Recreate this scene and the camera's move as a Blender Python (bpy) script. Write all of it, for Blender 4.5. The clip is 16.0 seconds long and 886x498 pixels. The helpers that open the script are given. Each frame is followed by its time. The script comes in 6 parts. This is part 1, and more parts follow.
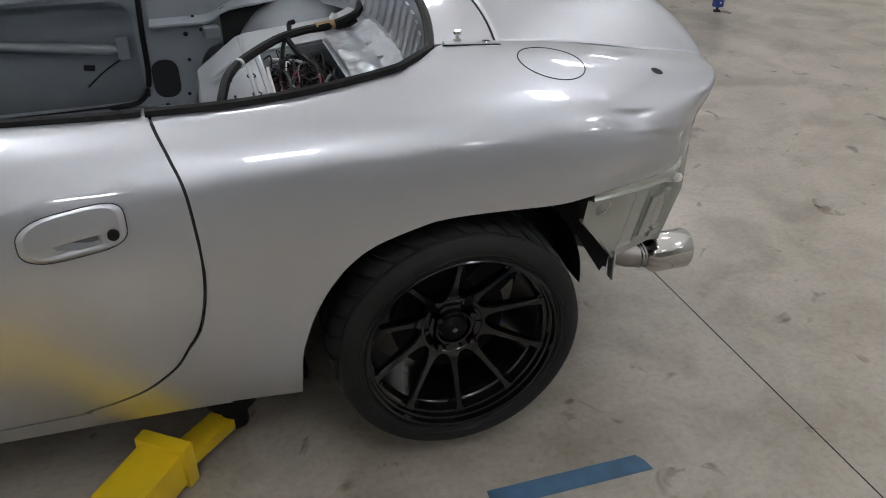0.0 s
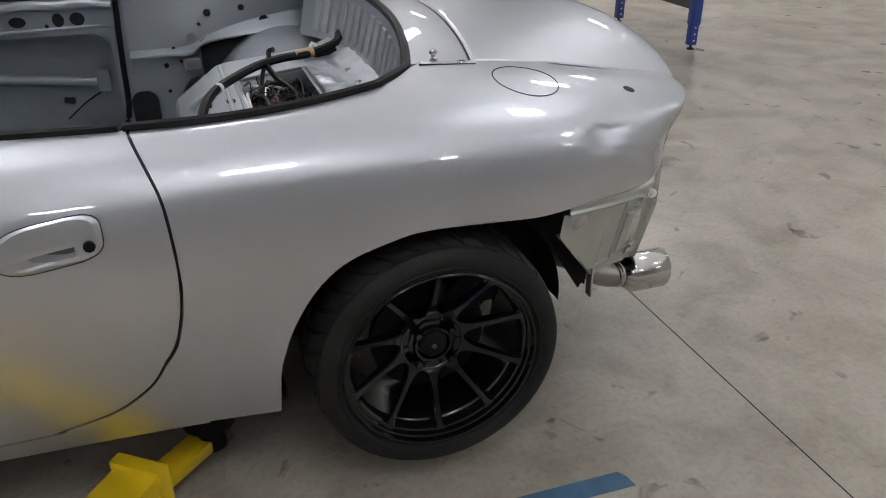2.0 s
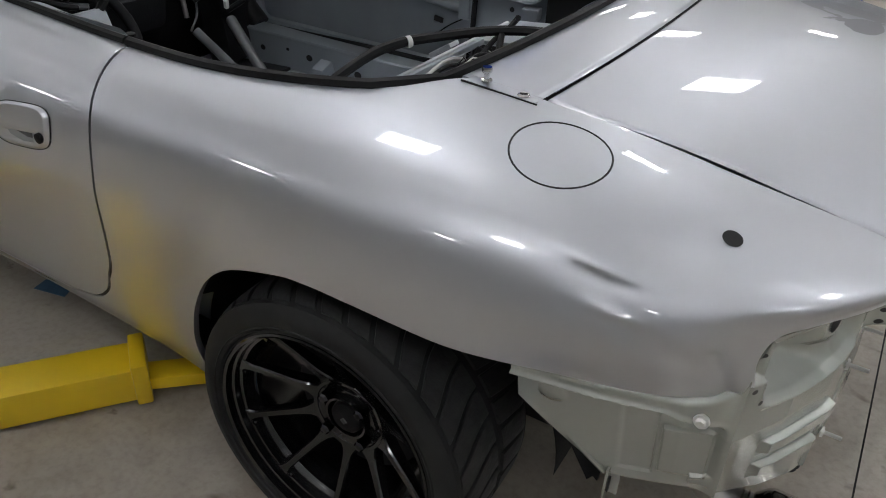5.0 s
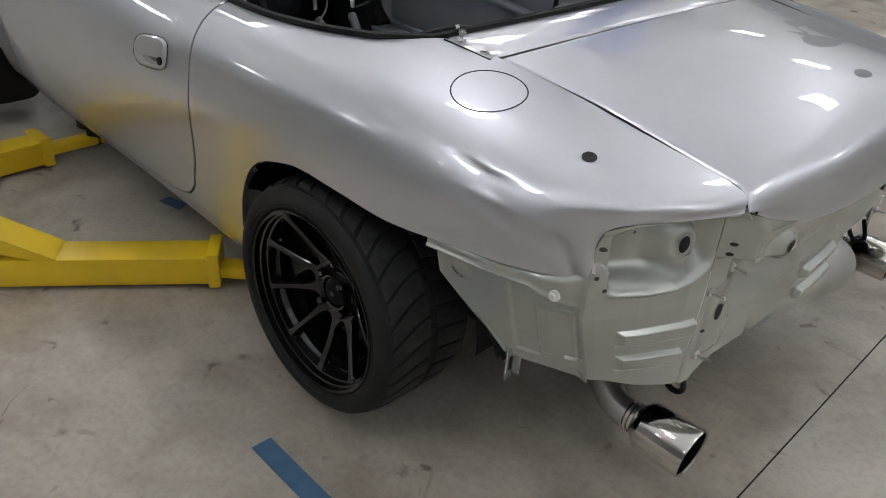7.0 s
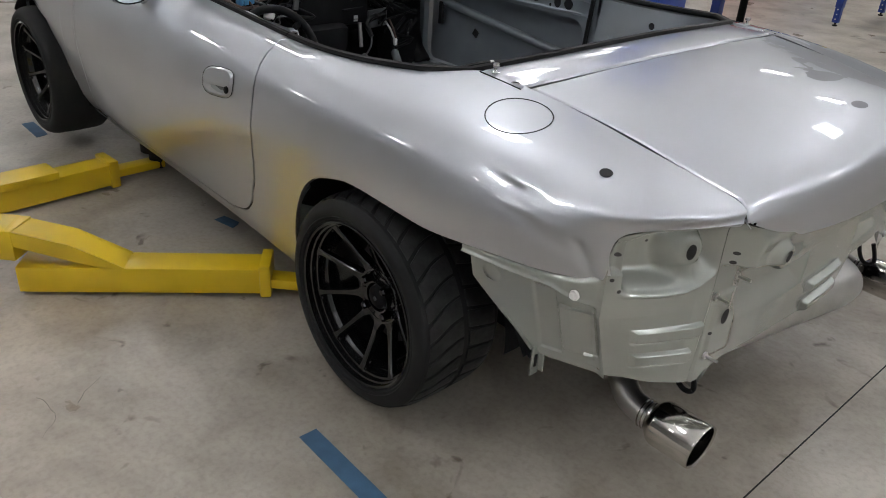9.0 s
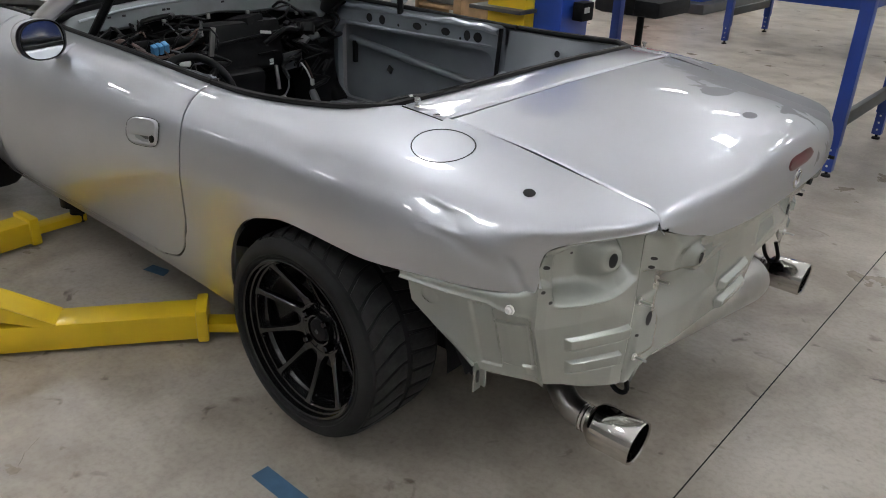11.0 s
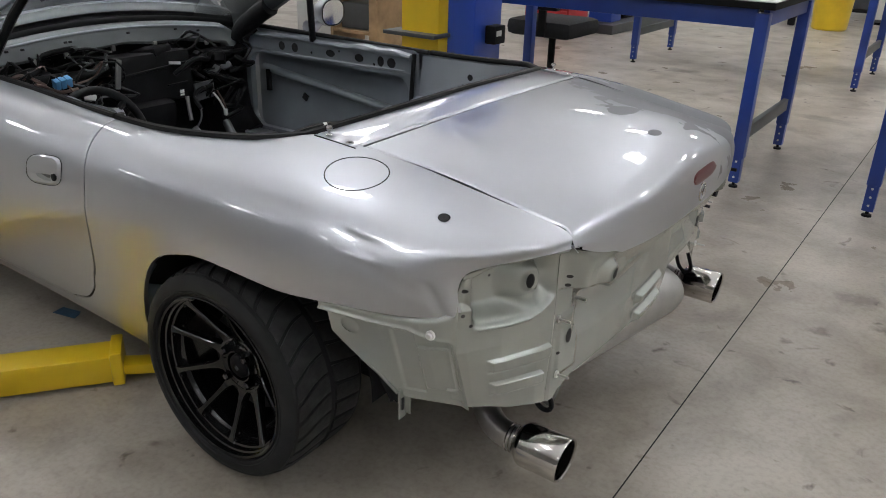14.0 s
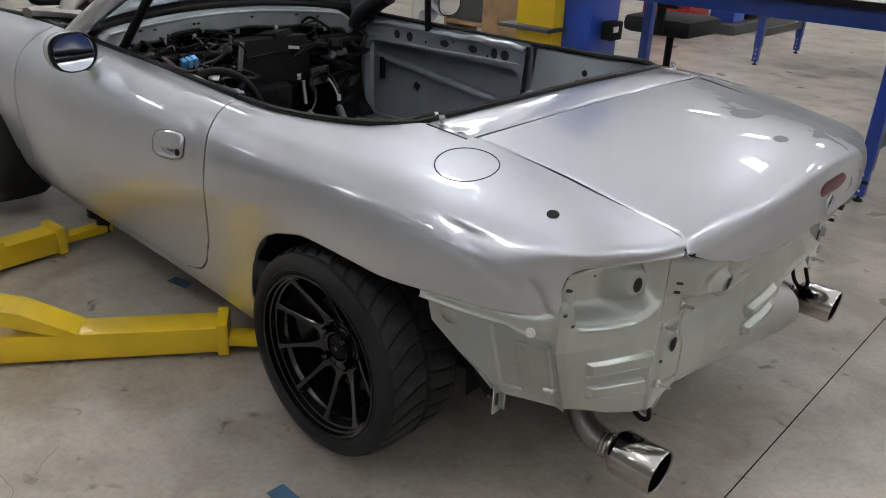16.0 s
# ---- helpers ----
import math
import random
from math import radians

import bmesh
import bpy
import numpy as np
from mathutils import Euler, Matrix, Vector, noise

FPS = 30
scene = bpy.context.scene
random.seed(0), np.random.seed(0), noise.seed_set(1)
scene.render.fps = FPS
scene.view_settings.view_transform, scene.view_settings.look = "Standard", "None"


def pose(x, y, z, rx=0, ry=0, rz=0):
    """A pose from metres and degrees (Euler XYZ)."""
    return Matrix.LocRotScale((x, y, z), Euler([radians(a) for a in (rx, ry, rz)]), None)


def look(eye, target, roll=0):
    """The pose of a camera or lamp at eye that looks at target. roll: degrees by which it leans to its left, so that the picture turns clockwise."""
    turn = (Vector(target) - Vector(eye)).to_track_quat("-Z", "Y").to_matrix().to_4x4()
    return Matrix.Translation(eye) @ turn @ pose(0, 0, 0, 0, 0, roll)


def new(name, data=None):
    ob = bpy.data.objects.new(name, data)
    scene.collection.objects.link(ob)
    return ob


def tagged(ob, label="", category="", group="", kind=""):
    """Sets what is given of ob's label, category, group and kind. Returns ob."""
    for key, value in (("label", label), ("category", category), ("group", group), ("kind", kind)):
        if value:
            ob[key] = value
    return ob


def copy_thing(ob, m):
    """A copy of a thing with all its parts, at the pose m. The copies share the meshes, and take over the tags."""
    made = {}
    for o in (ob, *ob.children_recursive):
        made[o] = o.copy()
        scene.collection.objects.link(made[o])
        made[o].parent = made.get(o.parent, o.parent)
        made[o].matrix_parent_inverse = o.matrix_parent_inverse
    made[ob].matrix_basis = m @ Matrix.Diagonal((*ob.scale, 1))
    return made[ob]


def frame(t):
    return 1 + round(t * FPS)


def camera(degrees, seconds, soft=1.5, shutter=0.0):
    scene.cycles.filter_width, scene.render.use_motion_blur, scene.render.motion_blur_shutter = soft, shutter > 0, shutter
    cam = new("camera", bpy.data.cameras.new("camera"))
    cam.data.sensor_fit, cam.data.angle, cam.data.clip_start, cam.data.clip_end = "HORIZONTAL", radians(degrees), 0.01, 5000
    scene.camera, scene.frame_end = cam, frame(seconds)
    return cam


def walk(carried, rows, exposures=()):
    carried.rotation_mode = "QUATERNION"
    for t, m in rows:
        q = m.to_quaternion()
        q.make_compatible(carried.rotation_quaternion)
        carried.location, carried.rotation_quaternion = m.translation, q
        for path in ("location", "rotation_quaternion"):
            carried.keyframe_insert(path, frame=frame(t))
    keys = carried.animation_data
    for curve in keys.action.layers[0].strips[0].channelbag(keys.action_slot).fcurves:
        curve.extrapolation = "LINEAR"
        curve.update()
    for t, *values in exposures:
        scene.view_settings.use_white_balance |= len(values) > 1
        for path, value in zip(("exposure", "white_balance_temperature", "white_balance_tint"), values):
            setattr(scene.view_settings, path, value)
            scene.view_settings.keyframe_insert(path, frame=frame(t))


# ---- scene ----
cam = camera(59.5, 16.0, soft=1.0)
PATH = [
    (0, (-0.414, -2.026, 1.278), (0.102, -0.394, 0.244), -0.2),
    (0.5, (-0.444, -2.034, 1.292), (0.078, -0.397, 0.268), -0.1),
    (1, (-0.444, -2.048, 1.272), (0.094, -0.385, 0.299), -0.7),
    (1.5, (-0.45, -2.059, 1.235), (0.122, -0.388, 0.297), -0.6),
    (2, (-0.414, -2.064, 1.231), (0.159, -0.391, 0.296), -0.2),
    (2.5, (-0.331, -1.99, 1.248), (0.228, -0.342, 0.264), -0.5),
    (3, (-0.195, -1.859, 1.267), (0.28, -0.193, 0.269), 0.5),
    (3.5, (0.015, -1.806, 1.275), (0.144, -0.08, 0.272), -0.7),
    (4, (0.268, -1.745, 1.277), (0.132, -0.035, 0.248), 2.1),
    (4.5, (0.428, -1.579, 1.253), (0.001, 0.057, 0.185), 2.7),
    (5, (0.584, -1.515, 1.233), (-0.253, -0.058, 0.148), 2.9),
    (7.5, (1.185, -1.675, 1.251), (-0.041, -0.446, 0.257), 4.4),
    (8, (1.225, -1.699, 1.262), (-0.053, -0.502, 0.295), 4.3),
    (10.5, (1.25, -1.847, 1.289), (0.019, -0.535, 0.416), 2.1),
    (11, (1.27, -1.835, 1.296), (0.103, -0.455, 0.44), 2.1),
    (11.5, (1.282, -1.827, 1.306), (0.221, -0.353, 0.469), 2.2),
    (12, (1.287, -1.817, 1.307), (0.285, -0.295, 0.484), 2.0),
    (12.5, (1.294, -1.817, 1.305), (0.309, -0.281, 0.487), 1.7),
    (13, (1.297, -1.811, 1.303), (0.327, -0.26, 0.495), 1.7),
    (13.5, (1.299, -1.817, 1.306), (0.328, -0.261, 0.507), 1.8),
    (14, (1.283, -1.815, 1.303), (0.244, -0.304, 0.504), 1.7),
    (14.5, (1.271, -1.815, 1.303), (0.139, -0.371, 0.506), 1.7),
    (15, (1.262, -1.813, 1.31), (0.068, -0.419, 0.516), 2.0),
    (15.5, (1.26, -1.81, 1.297), (0.043, -0.439, 0.498), 2.3),
    (16, (1.26, -1.816, 1.296), (0.035, -0.466, 0.474), 2.5),
]
walk(cam, [(t, look(eye, target, roll)) for t, eye, target, roll in PATH], [(0, -0.02), (2.5, 0.0), (4.2, -0.06), (5, -0.16), (7.5, 0.02), (10.5, 0.05), (16, 0.05)])

# ---- world and lamps ----
world = bpy.data.worlds.new("world")
scene.world = world
world.use_nodes = True
world.node_tree.nodes["Background"].inputs[0].default_value = (0.8, 0.85, 0.95, 1)
world.node_tree.nodes["Background"].inputs[1].default_value = 0.05
scene.view_settings.exposure = 0.0
LAMP_STRENGTH = 21.0
# Strength of the fill glow added above the lamps to brighten the ceiling.
UP_FILL_STRENGTH = 36.0


# ---- materials ----
def mat(name, color, rough=0.5, metal=0.0, coat=0.0, var=0.12, scale=9.0, bump=0.0, bscale=60.0, emit=0.0, tint=None, spec=0.5):
    """A surface with two scales of tone variation, roughness variation and a fine bump."""
    m = bpy.data.materials.new(name)
    m.use_nodes = True
    nt = m.node_tree
    b = nt.nodes["Principled BSDF"]
    b.inputs["Roughness"].default_value = rough
    b.inputs["Metallic"].default_value = metal
    b.inputs["Coat Weight"].default_value = coat
    b.inputs["Coat Roughness"].default_value = 0.03
    b.inputs["Specular IOR Level"].default_value = spec
    tc = nt.nodes.new("ShaderNodeTexCoord")
    n1 = nt.nodes.new("ShaderNodeTexNoise")
    n1.inputs["Scale"].default_value = scale
    n1.inputs["Detail"].default_value = 6
    n2 = nt.nodes.new("ShaderNodeTexNoise")
    n2.inputs["Scale"].default_value = scale * 0.17
    n2.inputs["Detail"].default_value = 3
    for n in (n1, n2):
        nt.links.new(tc.outputs["Object"], n.inputs["Vector"])
    mx = nt.nodes.new("ShaderNodeMix")
    mx.data_type = "FLOAT"
    mx.inputs[0].default_value = 0.5
    nt.links.new(n1.outputs[0], mx.inputs[2])
    nt.links.new(n2.outputs[0], mx.inputs[3])
    ramp = nt.nodes.new("ShaderNodeValToRGB")
    c = Vector(color)
    d = Vector(tint) if tint else c * (1 - 2 * var)
    ramp.color_ramp.elements[0].position, ramp.color_ramp.elements[1].position = 0.36, 0.62
    ramp.color_ramp.elements[0].color = (*d, 1)
    ramp.color_ramp.elements[1].color = (*(c * (1 + var * 0.5)), 1)
    nt.links.new(mx.outputs[0], ramp.inputs[0])
    nt.links.new(ramp.outputs[0], b.inputs["Base Color"])
    if bump:
        nb = nt.nodes.new("ShaderNodeTexNoise")
        nb.inputs["Scale"].default_value = bscale
        nb.inputs["Detail"].default_value = 5
        nt.links.new(tc.outputs["Object"], nb.inputs["Vector"])
        bp = nt.nodes.new("ShaderNodeBump")
        bp.inputs["Strength"].default_value = bump
        bp.inputs["Distance"].default_value = 0.004
        nt.links.new(nb.outputs[0], bp.inputs["Height"])
        nt.links.new(bp.outputs[0], b.inputs["Normal"])
    if emit:
        b.inputs["Emission Color"].default_value = (0.95, 0.97, 1.0, 1)
        b.inputs["Emission Strength"].default_value = emit
    return m


SILVER = mat("silver_paint", (0.55, 0.57, 0.62), 0.40, 0.88, 1.0, 0.03, 4.0, 0.010, 900.0)
SILVER.node_tree.nodes["Principled BSDF"].inputs["Coat IOR"].default_value = 1.95
CAVITY = mat("dark_grey_door_cavity", (0.30, 0.325, 0.355), 0.36, 0.45, 0.2, 0.08, 7.0, 0.03, 200.0)
PILLAR = mat("charcoal_pillar_paint", (0.07, 0.075, 0.08), 0.45, 0.1, 0.1, 0.1, 7.0)


def sanded_silver():
    """Silver paint with irregular matt sanded patches towards one rear corner."""
    m = SILVER.copy()
    m.name = "sanded_silver_paint"
    nt = m.node_tree
    b = nt.nodes["Principled BSDF"]
    src = b.inputs["Base Color"].links[0].from_socket
    tc = nt.nodes.new("ShaderNodeTexCoord")
    nz = nt.nodes.new("ShaderNodeTexNoise")
    nz.inputs["Scale"].default_value, nz.inputs["Detail"].default_value, nz.inputs["Distortion"].default_value = 7.0, 3, 1.2
    nt.links.new(tc.outputs["Object"], nz.inputs["Vector"])
    last = None
    for (cx, cy), (rx, ry), rag in (((0.53, 0.50), (0.31, 0.33), 1.9), ((0.522, 0.108), (0.034, 0.075), 0.7), ((0.658, -0.020), (0.015, 0.028), 0.3)):
        sub = nt.nodes.new("ShaderNodeVectorMath")
        sub.operation = "SUBTRACT"
        sub.inputs[1].default_value = (cx, cy, 0)
        nt.links.new(tc.outputs["Object"], sub.inputs[0])
        sc = nt.nodes.new("ShaderNodeVectorMath")
        sc.operation = "MULTIPLY"
        sc.inputs[1].default_value = (1 / rx, 1 / ry, 0)
        nt.links.new(sub.outputs[0], sc.inputs[0])
        ln = nt.nodes.new("ShaderNodeVectorMath")
        ln.operation = "LENGTH"
        nt.links.new(sc.outputs[0], ln.inputs[0])
        ma = nt.nodes.new("ShaderNodeMath")
        ma.operation = "MULTIPLY_ADD"
        ma.inputs[1].default_value = rag
        nt.links.new(nz.outputs[0], ma.inputs[0])
        nt.links.new(ln.outputs["Value"], ma.inputs[2])
        th = nt.nodes.new("ShaderNodeMapRange")
        th.inputs[1].default_value, th.inputs[2].default_value = 1.03 + rag * 0.5, 0.99 + rag * 0.5
        nt.links.new(ma.outputs[0], th.inputs[0])
        if last is None:
            last = th.outputs[0]
        else:
            mxm = nt.nodes.new("ShaderNodeMath")
            mxm.operation = "MAXIMUM"
            nt.links.new(last, mxm.inputs[0])
            nt.links.new(th.outputs[0], mxm.inputs[1])
            last = mxm.outputs[0]
    mx = nt.nodes.new("ShaderNodeMix")
    mx.data_type = "RGBA"
    mx.inputs[7].default_value = (0.17, 0.175, 0.19, 1)
    nt.links.new(last, mx.inputs[0])
    nt.links.new(src, mx.inputs[6])
    nt.links.new(mx.outputs[2], b.inputs["Base Color"])
    for socket, a, z in (("Coat Weight", 1.0, 0.05), ("Roughness", 0.40, 0.60), ("Metallic", 0.88, 0.4)):
        inv = nt.nodes.new("ShaderNodeMapRange")
        inv.inputs[3].default_value, inv.inputs[4].default_value = a, z
        nt.links.new(last, inv.inputs[0])
        nt.links.new(inv.outputs[0], b.inputs[socket])
    return m


SANDED = sanded_silver()
SHELF = mat("pale_grey_shelf_paint", (0.47, 0.49, 0.515), 0.34, 0.45, 0.4, 0.08, 7.0, 0.03, 250.0)
JAMB = mat("grey_jamb_paint", (0.37, 0.40, 0.44), 0.32, 0.5, 0.5, 0.06, 6.0, 0.02, 300.0)
PRIMER = mat("grey_green_primer", (0.515, 0.54, 0.505), 0.27, 0.6, 0.5, 0.05, 7.0, 0.03, 200.0)
# Near-black for joints, and for the shade inside gaps, holes and openings.
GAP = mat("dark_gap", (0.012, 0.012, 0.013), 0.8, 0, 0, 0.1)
RUBBER = mat("black_rubber_seal", (0.008, 0.008, 0.009), 0.5, 0, 0, 0.2, 20.0, 0.1, 200.0, spec=0.22)
TYRE = mat("tyre_rubber", (0.017, 0.017, 0.0175), 0.66, 0, 0, 0.2, 14.0, 0.10, 260.0, spec=0.28)
TREAD = mat("worn_tread_rubber", (0.031, 0.031, 0.032), 0.55, 0, 0, 0.35, 30.0, 0.25, 160.0, spec=0.4)
BLACK = mat("satin_black_wheel", (0.007, 0.007, 0.0075), 0.15, 0, 0.25, 0.15, 12.0, spec=0.5)
DARK = mat("dark_plastic", (0.007, 0.007, 0.008), 0.6, 0, 0, 0.25, 15.0, 0.15, 150.0, spec=0.2)
SCUTTLE = mat("dusty_grey_scuttle", (0.20, 0.215, 0.225), 0.42, 0.3, 0.1, 0.12, 9.0, 0.03, 200.0)
STEEL = mat("polished_steel", (0.62, 0.60, 0.57), 0.12, 1.0, 0, 0.06, 20.0)
STEEL_DULL = mat("brushed_steel", (0.42, 0.40, 0.38), 0.35, 1.0, 0, 0.15, 15.0, 0.05, 300.0)
MUFFLER = mat("dull_aluminised_steel", (0.55, 0.54, 0.51), 0.4, 0.6, 0, 0.12, 12.0, 0.05, 200.0)
ZINC = mat("zinc_bolt", (0.55, 0.55, 0.53), 0.3, 0.9, 0, 0.1)
YELLOW = mat("yellow_enamel", (0.80, 0.54, 0.015), 0.36, 0, 0.25, 0.10, 5.0, 0.05, 120.0)
BLUE = mat("blue_enamel", (0.018, 0.055, 0.30), 0.38, 0, 0.2, 0.12, 6.0, 0.04, 150.0)
BLUE_POST = mat("blue_lift_enamel", (0.02, 0.07, 0.42), 0.35, 0, 0.2, 0.1, 5.0)
TAPE = mat("blue_masking_tape", (0.055, 0.13, 0.23), 0.65, 0, 0, 0.12, 25.0, 0.1, 160.0)
RED = mat("red_lens", (0.11, 0.012, 0.016), 0.35, 0, 0.15, 0.1)
CHROME = mat("chrome", (0.8, 0.8, 0.8), 0.06, 1.0, 0, 0.02)
WHITE = mat("white_laminate", (0.78, 0.78, 0.76), 0.4, 0, 0, 0.04)
CABINET = mat("white_cabinet", (0.7, 0.7, 0.68), 0.5, 0, 0, 0.05)
WALL = mat("painted_wall", (0.62, 0.62, 0.61), 0.8, 0, 0, 0.05, 3.0, 0.1, 40.0)
CEIL = mat("ceiling_paint", (0.74, 0.74, 0.745), 0.9, 0, 0, 0.05, 1.5)
WOOD = mat("light_wood", (0.42, 0.27, 0.14), 0.55, 0, 0, 0.2, 8.0)
FABRIC = mat("black_fabric", (0.015, 0.015, 0.017), 0.9, 0, 0, 0.2, 40.0, 0.2, 300.0)
GREY = mat("grey_metal", (0.10, 0.105, 0.11), 0.45, 0.3, 0, 0.1)
RUSTY = mat("rusty_cast_iron", (0.22, 0.13, 0.11), 0.6, 0.2, 0, 0.3, 25.0, 0.3, 120.0)
DARK_CHROME = mat("dark_chrome_nut", (0.06, 0.06, 0.065), 0.12, 1.0, 0, 0.05)
BROWN = mat("dark_brown_metal", (0.06, 0.045, 0.04), 0.5, 0, 0, 0.2)
REDPAINT = mat("red_enamel", (0.45, 0.02, 0.025), 0.4, 0, 0.2, 0.1)
MIRROR = mat("mirror_glass", (0.75, 0.78, 0.8), 0.03, 1.0, 0, 0.01)
LIGHT = mat("lamp_diffuser", (0.9, 0.9, 0.9), 0.5, emit=LAMP_STRENGTH)
UP_FILL = mat("upward_fill_glow", (0.9, 0.9, 0.9), 0.5, emit=UP_FILL_STRENGTH)
ORANGE = mat("orange_plastic", (0.5, 0.2, 0.03), 0.45)
WIRE_RED = mat("red_wire", (0.35, 0.03, 0.03), 0.5)
WIRE_BLUE = mat("blue_connector", (0.08, 0.28, 0.55), 0.5)
WIRE_WHITE = mat("white_connector", (0.7, 0.7, 0.68), 0.5)
LOOM_RED = mat("dark_red_wire", (0.16, 0.02, 0.03), 0.5)
AMBER = mat("yellow_connector", (0.45, 0.30, 0.05), 0.5)
PINK = mat("pink_wire", (0.55, 0.12, 0.16), 0.5)


# Oil and water stains on the floor, plus two big painted pools of light (tone above 1): x, y, half lengths, tone.
STAINS_AND_LIGHT = [(1.508, 0.587, 0.12, 0.06, 0.55), (-1.07, 5.45, 0.22, 0.14, 0.5), (1.10, 1.25, 0.10, 0.07, 0.6), (1.24, 1.05, 0.09, 0.04, 0.55), (1.03, 0.90, 0.05, 0.04, 0.6),
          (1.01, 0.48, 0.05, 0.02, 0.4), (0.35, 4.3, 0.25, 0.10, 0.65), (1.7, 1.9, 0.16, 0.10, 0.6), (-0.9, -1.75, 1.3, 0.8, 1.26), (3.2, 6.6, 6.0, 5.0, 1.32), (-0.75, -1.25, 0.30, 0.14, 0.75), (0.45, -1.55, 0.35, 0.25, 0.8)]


def floor_material():
    m = bpy.data.materials.new("sealed_concrete")
    m.use_nodes = True
    nt = m.node_tree
    b = nt.nodes["Principled BSDF"]
    tc = nt.nodes.new("ShaderNodeTexCoord")

    def noise_node(scale, detail, rough=0.55, dist=0.0):
        n = nt.nodes.new("ShaderNodeTexNoise")
        n.inputs["Scale"].default_value, n.inputs["Detail"].default_value = scale, detail
        n.inputs["Roughness"].default_value, n.inputs["Distortion"].default_value = rough, dist
        nt.links.new(tc.outputs["Object"], n.inputs["Vector"])
        return n

    def ramp(src, a, ca, z, cz):
        r = nt.nodes.new("ShaderNodeValToRGB")
        r.color_ramp.elements[0].position, r.color_ramp.elements[1].position = a, z
        r.color_ramp.elements[0].color, r.color_ramp.elements[1].color = (*ca, 1), (*cz, 1)
        nt.links.new(src, r.inputs[0])
        return r

    def mul(a, b2, fac=1.0):
        n = nt.nodes.new("ShaderNodeMix")
        n.data_type, n.blend_type = "RGBA", "MULTIPLY"
        n.inputs[0].default_value = fac
        nt.links.new(a, n.inputs[6])
        nt.links.new(b2, n.inputs[7])
        return n.outputs[2]

    base = ramp(noise_node(1.5, 6, 0.6, 0.8).outputs[0], 0.32, (0.320, 0.285, 0.242), 0.68, (0.448, 0.408, 0.352))
    mid = ramp(noise_node(3.2, 7, 0.6, 0.5).outputs[0], 0.35, (0.74, 0.72, 0.69), 0.57, (1.05, 1.05, 1.05))
    fine = ramp(noise_node(60, 4, 0.6).outputs[0], 0.30, (0.87, 0.86, 0.85), 0.55, (1.03, 1.03, 1.03))
    spots = ramp(noise_node(9.0, 3, 0.5, 0.8).outputs[0], 0.26, (0.42, 0.39, 0.36), 0.345, (1, 1, 1))
    col = mul(mul(mul(base.outputs[0], mid.outputs[0]), fine.outputs[0]), spots.outputs[0])
    warp = noise_node(9.0, 4, 0.6)
    wv = nt.nodes.new("ShaderNodeVectorMath")
    wv.operation = "MULTIPLY_ADD"
    wv.inputs[1].default_value = (0.22, 0.22, 0)
    nt.links.new(warp.outputs["Color"], wv.inputs[0])
    nt.links.new(tc.outputs["Object"], wv.inputs[2])
    # Tones above 1 paint light onto the concrete; the others darken it as stains.
    for sx, sy, rx, ry, k in STAINS_AND_LIGHT:
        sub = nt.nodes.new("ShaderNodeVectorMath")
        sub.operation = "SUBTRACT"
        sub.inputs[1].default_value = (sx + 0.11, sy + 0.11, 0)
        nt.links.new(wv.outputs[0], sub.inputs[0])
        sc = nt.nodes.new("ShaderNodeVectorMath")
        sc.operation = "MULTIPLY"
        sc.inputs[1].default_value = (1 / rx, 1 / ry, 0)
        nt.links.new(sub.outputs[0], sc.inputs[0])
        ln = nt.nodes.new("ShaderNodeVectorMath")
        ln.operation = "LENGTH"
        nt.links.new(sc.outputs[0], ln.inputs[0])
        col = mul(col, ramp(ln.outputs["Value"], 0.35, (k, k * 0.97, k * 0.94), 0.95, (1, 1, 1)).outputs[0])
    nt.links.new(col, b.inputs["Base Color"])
    rr = ramp(noise_node(3.0, 6).outputs[0], 0.3, (0.26, 0.26, 0.26), 0.7, (0.46, 0.46, 0.46))
    nt.links.new(rr.outputs[0], b.inputs["Roughness"])
    bp = nt.nodes.new("ShaderNodeBump")
    bp.inputs["Strength"].default_value, bp.inputs["Distance"].default_value = 0.12, 0.004
    nt.links.new(noise_node(40, 6).outputs[0], bp.inputs["Height"])
    nt.links.new(bp.outputs[0], b.inputs["Normal"])
    return m


FLOOR = floor_material()


def glass_material():
    m = bpy.data.materials.new("clear_glass")
    m.use_nodes = True
    b = m.node_tree.nodes["Principled BSDF"]
    b.inputs["Transmission Weight"].default_value = 1.0
    b.inputs["Roughness"].default_value = 0.0
    b.inputs["IOR"].default_value = 1.05
    b.inputs["Base Color"].default_value = (0.9, 0.94, 0.92, 1)
    return m


GLASS = glass_material()


